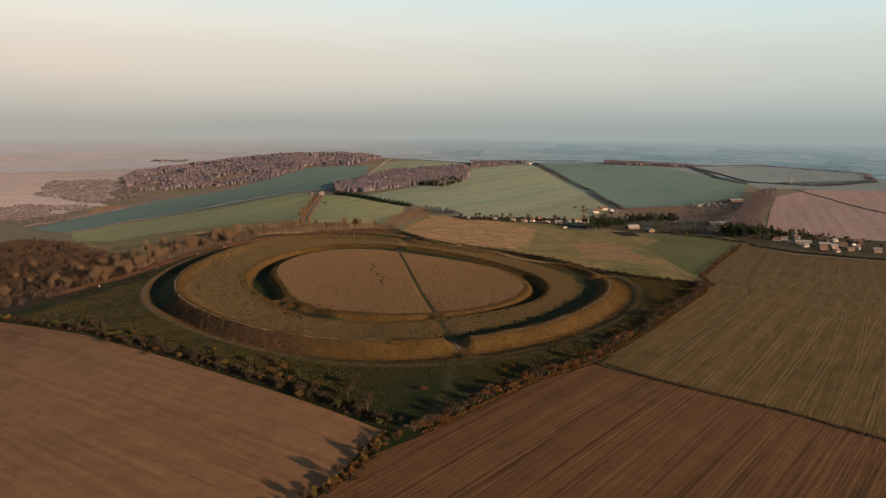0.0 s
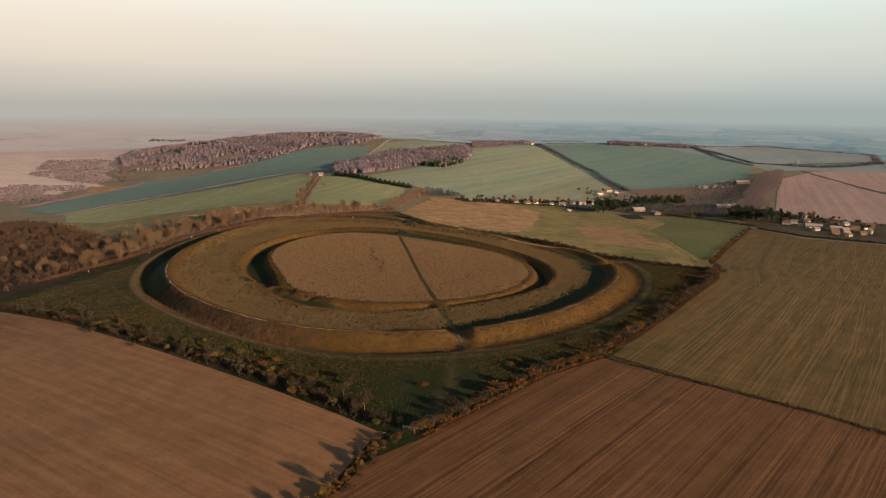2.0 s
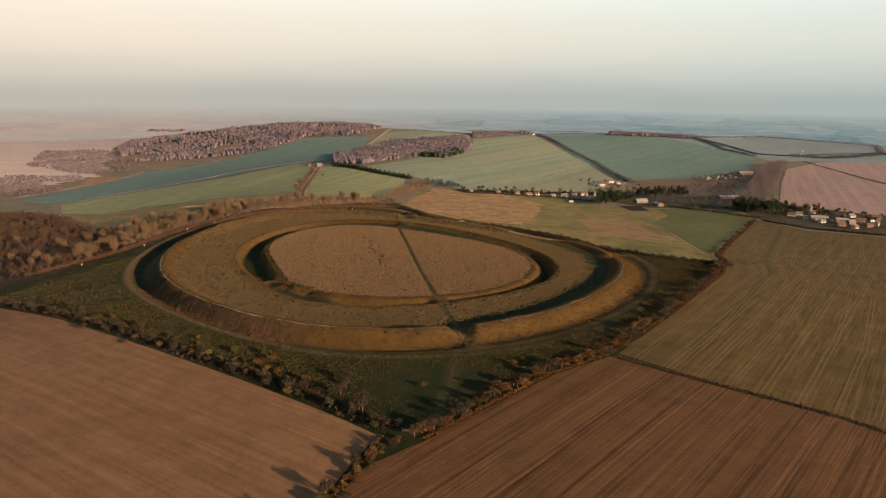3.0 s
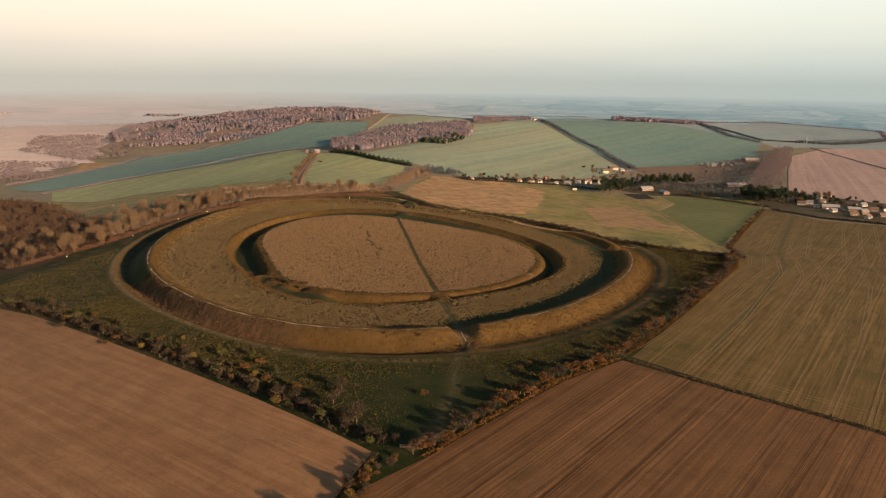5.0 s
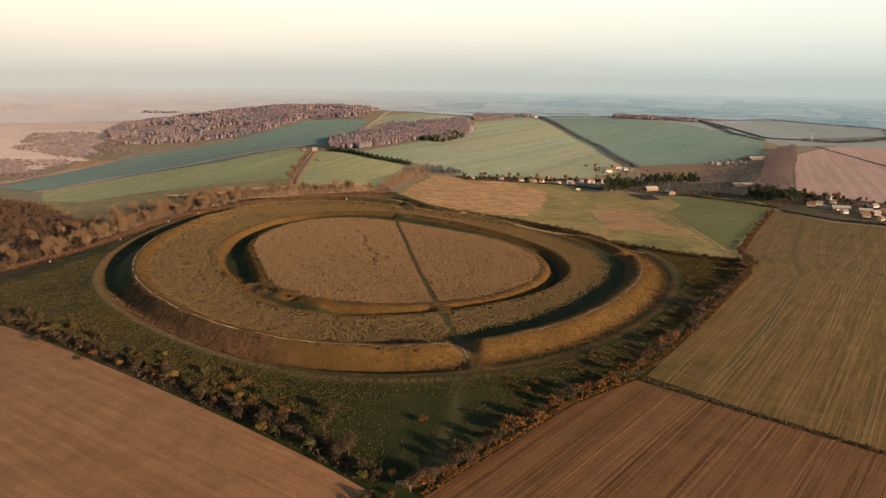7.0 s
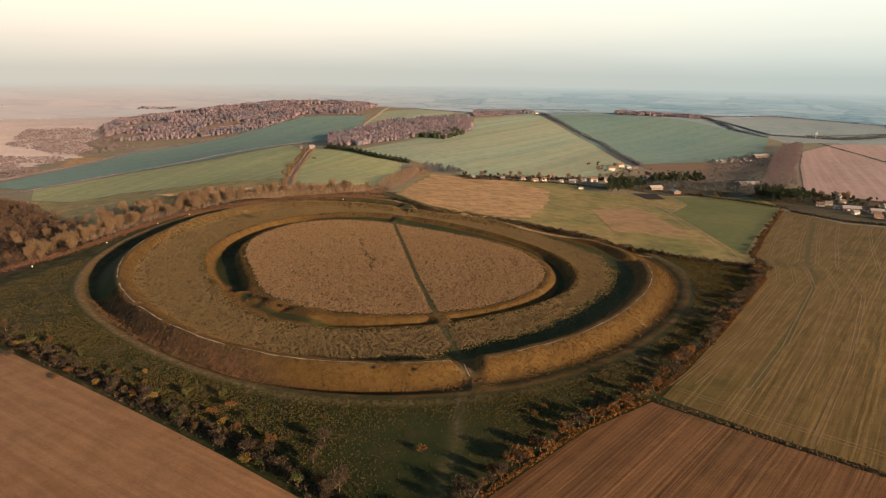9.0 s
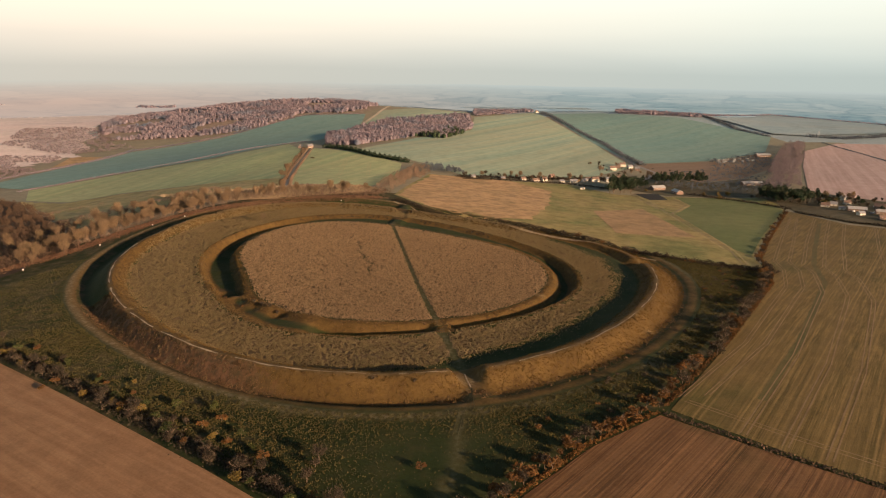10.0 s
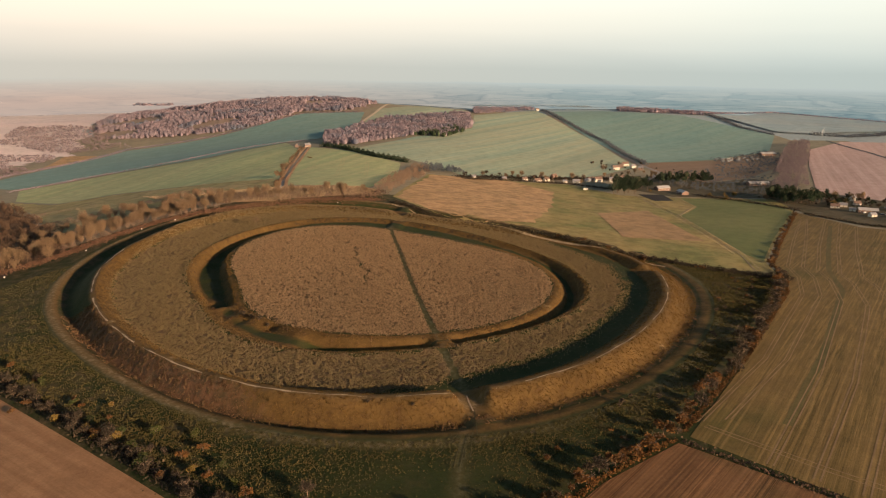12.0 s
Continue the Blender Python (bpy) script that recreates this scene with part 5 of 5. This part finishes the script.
for line in ([(-167.6, 559), (-175, 672)], [(-164, 559), (-171, 672)], [(-124.4, 489), (-143, 690)], [(-121, 489), (-139.5, 690)], [(-95, 511), (-107, 638)], [(-92, 511), (-104, 638)], [(-239.6, 497), (-262, 784)], [(-320, 518), (-330, 735)]):
    ribbon("pavement_tramline", line, 0.9, M_TRAMLINE, "pale tramline in the young wheat", 0.26)
ribbon("pavement_bank_path", [(-52, 326), (-22, 298), (19, 266), (62, 238), (100, 211), (128, 188)], 1.6, M_TRACK, "worn path outside the hedge", 0.15)


def post_fence(line, step, label):
    f = tagged(new("post_fence"), label, "fence")
    pts = densify(line, step)
    mesh = None
    for x, y in pts:
        if mesh is None:
            ob = box_part("post", [(-0.08, 0.08, -0.08, 0.08, -0.3, 1.2)], M_WOODWORK, f)
            mesh = ob.data
        else:
            ob = new("post", mesh)
            ob.parent = f
        ob.matrix_basis = pose(x, y, H(x, y) + 0.1)
    for z in (0.55, 1.1):
        bm = bmesh.new()
        for (x0, y0), (x1, y1) in zip(pts, pts[1:]):
            limb(bm, Vector((x0, y0, H(x0, y0) + z)), Vector((x1, y1, H(x1, y1) + z)), 0.03, 0.03, 4)
        part("rail", bm, M_WOODWORK, f)


post_fence([(210, 545), (211, 407), (199, 238), (189, 192)], 5, "grey post and rail fence beside a track")
post_fence([(203, 545), (204, 405), (192, 238)], 5, "grey post and rail fence beside a track")
post_fence([(212, 409), (248, 470), (249, 533), (330, 528)], 5, "grey post and rail fence round a paddock")

# ================= village =================
M_WALL_WHITE = plain("white_render", (0.432, 0.396, 0.338), 0.85, 0.12, 0.8)
M_WALL_BRICK = plain("red_brick", (0.190, 0.132, 0.105), 0.9, 0.25, 1.5)
M_ROOF_TILE = plain("clay_tiles", (0.150, 0.104, 0.084), 0.85, 0.3, 1.2)
M_ROOF_SLATE = plain("slate", (0.17, 0.17, 0.18), 0.6, 0.25, 1.2)
M_ROOF_TIN = plain("pale_roof_sheet", (0.30, 0.295, 0.285), 0.45, 0.15, 0.6)
M_GLASS = plain("dark_glass", (0.04, 0.05, 0.06), 0.08, 0.1, 1)
M_DARK = plain("dark_rubber", (0.03, 0.03, 0.03), 0.8, 0.2, 3)


def house(x, y, yaw, w, d, h, wall_m, roof_m, label, name="house", chimney=True, rise=0.42):
    g = tagged(new(name), label, "house" if chimney else "barn")
    g.matrix_basis = pose(x, y, H(x, y) - 0.1, 0, 0, yaw)
    a, b, top = w / 2, d / 2, h + d * rise
    bm = bmesh.new()
    vs = [bm.verts.new(p) for p in ((-a, -b, 0), (a, -b, 0), (a, b, 0), (-a, b, 0), (-a, -b, h), (a, -b, h), (a, b, h), (-a, b, h), (-a, 0, top - 0.05), (a, 0, top - 0.05))]
    for f in ((0, 1, 5, 4), (2, 3, 7, 6), (1, 2, 6, 9, 5), (3, 0, 4, 8, 7)):
        bm.faces.new([vs[i] for i in f])
    part("wall", bm, wall_m, g)
    bm = bmesh.new()
    o = 0.35
    for s in (-1, 1):
        e0, e1, r0, r1 = (-a - o, s * (b + o), h - o * rise), (a + o, s * (b + o), h - o * rise), (-a - o, 0, top + 0.12), (a + o, 0, top + 0.12)
        low = [bm.verts.new(p) for p in (e0, e1, r1, r0)]
        high = [bm.verts.new((p[0], p[1], p[2] + 0.18)) for p in (e0, e1, r1, r0)]
        bm.faces.new(low)
        bm.faces.new(high)
        for i in range(4):
            bm.faces.new((low[i], low[(i + 1) % 4], high[(i + 1) % 4], high[i]))
    part("roof", bm, roof_m, g)
    if chimney:
        box_part("chimney", [(a * 0.55, a * 0.55 + 0.7, -0.35, 0.35, top - 0.6, top + 1.1)], M_WALL_BRICK, g)
    box_part("door", [(-0.5, 0.5, -b - 0.05, -b + 0.05, 0, 2.1)], M_WOODWORK, g)
    for s in (-1, 1):
        for k in range(max(1, int(w / 3.5))):
            wx = -a + (k + 0.5) * w / max(1, int(w / 3.5))
            for z in ((1.0, 3.4) if h > 4.5 else (1.0,)):
                if s < 0 and abs(wx) < 1.1 and z < 2:
                    continue
                win = box_part("window", [(wx - 0.55, wx + 0.55, s * b - 0.05, s * b + 0.05, z, z + 1.2)], M_WHITE, g)
                box_part("pane", [(wx - 0.47, wx + 0.47, s * b - 0.07, s * b + 0.07, z + 0.08, z + 1.12)], M_GLASS, win)


VILLAGE = ((25, 578, 10, 7, 5, 2.8, "w", "s"), (88, 603, 25, 8, 6, 3.0, "w", "t"), (103, 600, 10, 12, 6, 3.0, "w", "t"), (116, 615, 20, 9, 6, 3.2, "w", "t"), (129, 640, 40, 9, 7, 4.8, "b", "t"),
           (154, 620, 5, 12, 6, 3.0, "w", "s"), (170, 632, 12, 10, 6, 3.0, "w", "s"), (185, 640, 8, 13, 7, 4.8, "w", "t"), (205, 646, 15, 11, 7, 4.8, "w", "s"),
           (236, 761, 30, 14, 8, 5.0, "w", "t"), (252, 790, 60, 13, 8, 5.0, "b", "t"), (262, 808, 35, 12, 8, 5.0, "w", "t"), (275, 770, 10, 9, 7, 4.5, "b", "s"),
           (393, 474, -20, 11, 7, 3.0, "w", "t"), (405, 480, -30, 9, 7, 3.0, "w", "s"), (435, 516, 20, 10, 7, 4.8, "w", "s"), (455, 532, 40, 11, 7, 4.8, "b", "t"),
           (439, 456, -25, 12, 8, 4.8, "b", "t"), (455, 462, 10, 11, 7, 3.0, "w", "s"), (447, 430, -40, 12, 7, 3.0, "b", "t"), (470, 440, 0, 12, 8, 4.8, "b", "t"), (425, 490, 15, 9, 6, 3.0, "w", "t"),
           (241, 1674, 20, 14, 9, 5.5, "w", "t"), (-213, 806, 15, 11, 7, 4.2, "b", "s"), (-230, 815, 70, 8, 6, 3.6, "b", "s"),
           (402, 425, 20, 9, 6, 3.0, "w", "s"), (410, 402, -30, 11, 6, 3.0, "b", "t"), (416, 387, 10, 10, 6, 3.0, "w", "t"), (426, 412, 40, 12, 7, 4.5, "b", "s"),
           (436, 396, -15, 9, 6, 3.0, "b", "t"), (448, 404, 25, 12, 7, 4.5, "w", "t"), (400, 455, -10, 8, 5, 2.8, "w", "s"), (458, 384, 0, 11, 7, 4.5, "b", "s"),
           (138, 612, 15, 7, 5, 2.8, "w", "s"), (62, 592, 30, 7, 5, 2.8, "b", "s"), (178, 650, -10, 9, 6, 3.0, "b", "t"), (222, 668, 20, 9, 6, 4.5, "w", "t"), (268, 786, 45, 10, 7, 4.5, "w", "s"))
for x, y, yaw, w, d, h, wm, rm in VILLAGE:
    house(x, y, yaw + 25 * math.sin(x), w * 0.75, d * 0.75, h * 0.8, M_WALL_WHITE if wm == "w" else M_WALL_BRICK, M_ROOF_TILE if rm == "t" else M_ROOF_SLATE,
          ("white-rendered " if wm == "w" else "red brick ") + ("cottage" if h < 4 else "house") + (" with a clay tile roof" if rm == "t" else " with a slate roof") + " in the village")
for x, y, yaw, w, d, h in ((250, 588, 20, 17, 9, 3.4), (410, 446, -20, 17, 8, 3.2), (427, 431, -20, 12, 7, 3.0), (386, 637, 10, 28, 8, 3.0), (572, 1020, 15, 30, 10, 4.0), (265, 560, 100, 14, 8, 3.2)):
    house(x, y, yaw, w, d, h, M_WALL_BRICK, M_ROOF_TIN, "long farm barn with a pale sheet roof", "barn", False, 0.25)


def van(x, y, yaw, long, wide, high, material, name, label):
    g = tagged(new(name), label, "vehicle", "parked vehicles")
    g.matrix_basis = pose(x, y, H(x, y) + 0.15, 0, 0, yaw)
    a, b = long / 2, wide / 2
    bm = bmesh.new()
    box(bm, -a, a, -b, b, 0.4, high)
    bmesh.ops.bevel(bm, geom=bm.edges[:], offset=0.18, segments=2, affect="EDGES")
    part("body", bm, material, g)
    for s in (-1, 1):
        box_part("window", [(-a * 0.6, a * 0.6, s * b - 0.02, s * b + 0.02, high * 0.58, high * 0.82)], M_GLASS, g)
    for sx in (-0.6, 0.6):
        for s in (-1, 1):
            bm = bmesh.new()
            limb(bm, Vector((a * sx, s * b - 0.12, 0.3)), Vector((a * sx, s * b + 0.12, 0.3)), 0.32, 0.32, 10)
            part("wheel", bm, M_DARK, g)


van(153, 560, 10, 5.5, 2.2, 2.5, M_WALL_WHITE, "caravan", "white caravan parked in the pasture")
rng = np.random.default_rng(81)
M_CARAVAN = plain("faded_white_panel", (0.20, 0.197, 0.19), 0.6, 0.15, 1)
M_CAR_DARK = plain("dark_car_paint", (0.06, 0.07, 0.09), 0.3, 0.1, 1)
for i in range(16):
    x, y = 395 + rng.uniform(0, 70), 425 + rng.uniform(0, 60)
    van(x, y, rng.uniform(0, 180), 4.4, 1.8, 1.6, (M_WHITE, M_CAR_DARK, M_WHITE)[i % 3], "parked_car", ("white car parked by the barns", "dark car parked by the barns", "white car parked by the barns")[i % 3])
for i in range(14):
    k, j = divmod(i, 7)
    x, y = 446 + j * 12 + rng.normal() * 2, 905 + k * 26 + j * 6 + rng.normal() * 2
    van(x, y, 40 + rng.normal() * 6, 7, 2.8, 2.6, M_CARAVAN, "static_caravan", "pale static caravan in a row by the stream")

M_YARD = plain("dark_yard_surface", (0.027, 0.025, 0.023), 0.9, 0.3, 0.4)
field("yard", [(210, 548), (240, 552), (238, 508), (216, 502)], M_YARD, "dark surfaced riding yard beside the barn", 6, 0.35, "yard")

rng = np.random.default_rng(91)
for x, y in ((201, 590), (207, 584), (213, 578), (220, 581), (209, 596), (226, 588), (196, 582), (204, 576), (216, 588), (222, 596), (231, 583), (199, 598), (214, 570), (182, 546), (188, 552), (195, 548), (201, 555), (208, 552), (190, 562), (199, 566)) + tuple((262 + 5.5 * i, 636 + 1.0 * i + 7 * (i % 2)) for i in range(13)) + ((360, 522), (367, 515), (372, 501), (377, 493), (385, 500), (393, 505), (368, 530), (355, 535), (352, 512), (358, 506), (364, 500), (371, 522), (379, 515), (386, 510), (362, 540), (349, 526), (395, 518), (402, 512), (376, 532)):
    plant("conifer", x, y, rng.uniform(1.35, 1.75), rng, "evergreens round the village")
for x, y in ((231, 570), (290, 545), (308, 547), (318, 545), (300, 520), (420, 505), (400, 490)):
    plant("yellow", x, y, rng.uniform(1.3, 1.9), rng, "garden trees")
for i in range(70):
    x, y = ((rng.uniform(10, 210), 0), (rng.uniform(215, 330), 0))[i % 2]
    y = 590 + 0.30 * (x - 10) + rng.normal() * 10 if i % 2 == 0 else rng.uniform(600, 800)
    plant(("dark", "thorn", "gold", "thorn")[i % 4], x, y + (8 if i % 3 else -9), rng.uniform(0.4, 0.9), rng, "village trees")
for i in range(60):
    x = rng.uniform(340, 480)
    plant(("dark", "thorn", "gold", "conifer")[i % 4], x, 500 - 0.25 * (x - 340) + rng.normal() * 16 + 26, rng.uniform(0.4, 0.8), rng, "village trees")


M_PALE_METAL = plain("pale_grey_metal", (0.38, 0.39, 0.39), 0.5, 0.1, 1)


def wind_turbine(x, y, h, r):
    g = tagged(new("wind_turbine"), "small white wind turbine with three blades at rest", "wind turbine")
    g.matrix_basis = pose(x, y, H(x, y), 0, 0, 10)
    bm = bmesh.new()
    limb(bm, Vector((0, 0, 0)), Vector((0, 0, h)), 0.5, 0.28, 12)
    part("tower", bm, M_PALE_METAL, g)
    box_part("nacelle", [(-0.5, 0.5, -1.2, 1.6, h - 0.3, h + 0.8)], M_PALE_METAL, g)
    for k in range(3):
        a = radians(20 + 120 * k)
        bm = bmesh.new()
        limb(bm, Vector((0, -1.4, h + 0.2)), Vector((math.sin(a) * r, -1.4, h + 0.2 + math.cos(a) * r)), 0.45, 0.12, 4)
        part("blade", bm, M_PALE_METAL, g)


wind_turbine(835, 1330, 16, 5.5)

# ================= far hedges and hedgerow trees =================
low_hedge("lane_field_hedge", [(-190, 800), (-160, 778), (-104, 700), (-57, 662)], 2.4, 7.5, 34, M_EVERGREEN, "tall dark evergreen hedge across the wheat", 101, 0.9)
low_hedge("valley_hedge", [(-541, 604), (-481, 694), (-391, 786), (-330, 960), (-250, 985)], 1.8, 2.6, 7, M_WOOD_HAZED, "thin brown hedge along the valley field", 102, 0.9)
low_hedge("wood_edge_hedge", [(-649, 704), (-637, 920), (-625, 1121), (-484, 1225), (-339, 1386), (-200, 1372)], 3.0, 3.5, 14, M_WOOD_HAZED, "brown scrubby edge below the wood", 103, 0.8)
low_hedge("road_hedge", [(256, 1690), (287, 1357), (308, 1134), (300, 970), (300, 830)], 3.0, 6.5, 8, M_HEDGE_HAZED, "dark roadside hedge with trees", 104, 1.3)
low_hedge("slope_hedge", [(726, 1759), (705, 1460), (738, 1356)], 3.0, 7, 7, M_HEDGE_HAZED, "dark hedge between far wheat fields", 105, 1.5)
low_hedge("far_east_hedge", [(835, 1372), (900, 1340), (990, 1386), (1140, 1500)], 5.0, 9, 7, M_HEDGE_HAZED, "dark far hedge with evergreens", 106, 1.8)
low_hedge("plough_hedge", [(812, 1268), (785, 1080), (735, 875), (700, 700)], 1.2, 2.2, 5, M_HEDGE_HAZED, "thin hedge across the plough", 107, 0.9)
low_hedge("skyline_hedge", [(720, 1790), (960, 2150), (1190, 2340), (1360, 1900), (1140, 1505)], 5.0, 8, 6, M_WOOD_HAZED, "far hedgerow on the skyline", 108, 2.0)
low_hedge("village_hedge", [(13, 560), (70, 590), (144, 603), (195, 575)], 2.0, 2.6, 12, M_TWIG_DARK, "dark garden hedge behind the pasture", 109, 0.8)
low_hedge("garden_hedge", [(8, 572), (60, 604), (120, 630), (200, 662), (240, 690)], 3.5, 4.2, 26, M_TWIG_DARK, "dark overgrown garden hedge behind the bungalows", 134, 0.9)
low_hedge("paddock_hedge", [(348, 458), (322, 505), (276, 557)], 2.0, 3.0, 12, M_TWIG_DARK, "dark hedge round the paddock", 110, 0.8)
low_hedge("barn_hedge", [(345, 440), (370, 385), (410, 356), (480, 312), (560, 262)], 1.5, 2.2, 12, M_TWIG_DARK, "dark hedge along the village edge", 111, 0.8)
wood("stream_scrub", [(440, 935), (600, 1085), (640, 1040), (560, 900), (430, 640), (330, 640), (310, 735), (400, 800)], 9, 5, 3.0, 60, 0.6, M_HEDGE_HAZED, "dark scrub along the stream", 112, 0.5, core=False)
wood("village_thicket", [(255, 605), (262, 640), (330, 655), (440, 640), (400, 560), (340, 545)], 8, 7, 3.0, 80, 0.6, M_HEDGE_HAZED, "bare thicket between the village gardens", 133, 0.4, core=False, thin=0.2)
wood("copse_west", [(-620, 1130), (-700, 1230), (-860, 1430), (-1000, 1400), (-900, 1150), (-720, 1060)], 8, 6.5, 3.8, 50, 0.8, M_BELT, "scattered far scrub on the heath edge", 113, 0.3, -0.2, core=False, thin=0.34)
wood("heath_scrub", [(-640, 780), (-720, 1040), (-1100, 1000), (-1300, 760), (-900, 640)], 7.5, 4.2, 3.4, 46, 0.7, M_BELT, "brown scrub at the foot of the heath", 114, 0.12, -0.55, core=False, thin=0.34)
wood("far_clump_west", [(-1130, 2300), (-1000, 2330), (-1010, 2400), (-1150, 2380)], 14, 10, 6, 26, 2.4, M_WOOD_HAZED, "far clump of trees on the heath", 115)
wood("far_clump_north", [(-60, 1990), (20, 1980), (30, 2040), (-70, 2050)], 12, 9, 6, 26, 2.2, M_WOOD_HAZED, "far clump of trees on the grassland", 116)
wood("dark_copse", [(-32, 582), (-8, 588), (15, 603), (12, 632), (-14, 628), (-36, 612)], 6.0, 10.5, 3.4, 110, 0.8, M_HEDGE_HAZED, "dark copse at the pasture corner", 117, core=False, thin=0.2)
wood("evergreen_copse", [(-65, 1020), (-10, 1000), (30, 1110), (10, 1150), (-20, 1080)], 9, 12, 4.5, 50, 1.2, M_EVERGREEN, "dark evergreen corner of the copse", 118)
low_hedge("bank_scrub", [(-100, 340), (-72, 356), (-64, 390)], 3.5, 3.0, 16, M_WOOD_NEAR, "brown scrub at the lane's end", 119, 0.7)

rng = np.random.default_rng(121)
for i in range(44):
    x = rng.uniform(355, 520)
    plant(("dark", "thorn", "conifer", "dark")[i % 4], x, 545 - 0.75 * (x - 355) + rng.uniform(-45, 25), rng.uniform(0.4, 0.75), rng, "village trees")
for i in range(26):
    plant(("gold", "dark", "conifer")[i % 3], rng.uniform(338, 425), rng.uniform(492, 545), rng.uniform(0.55, 0.95), rng, "village trees")
ribbon("pavement_gate_scar", [(-1.5, -1), (-0.8, -6), (0.4, -12)], 0.5, M_CREST, "white chalk scar worn through the entrance", 0.12)
ribbon("pavement_gate_rut", [(4.4, -6.6), (8.8, -3.3)], 0.4, M_CREST, "white chalk scar on the rampart end", 0.12)
for k in range(5):
    bow, end = 1.5 * k - 2, -34 - 6 * (k % 3)
    for side in (-0.85, 0.85):
        ribbon("pavement_wheel_rut", [(0.4 + side * 0.5, -12), (-0.5 - 0.35 * bow + side, -20), (-2 - 1.1 * bow + side, -28), (-3.5 - 2.3 * bow + side, end)], 0.28, M_RUT, "faint wheel rut worn in the grass", 0.1)
for i in range(46):
    plant(("gold", "dark", "thorn")[i % 3], rng.uniform(200, 305), rng.uniform(640, 830), rng.uniform(0.45, 0.85), rng, "village trees")
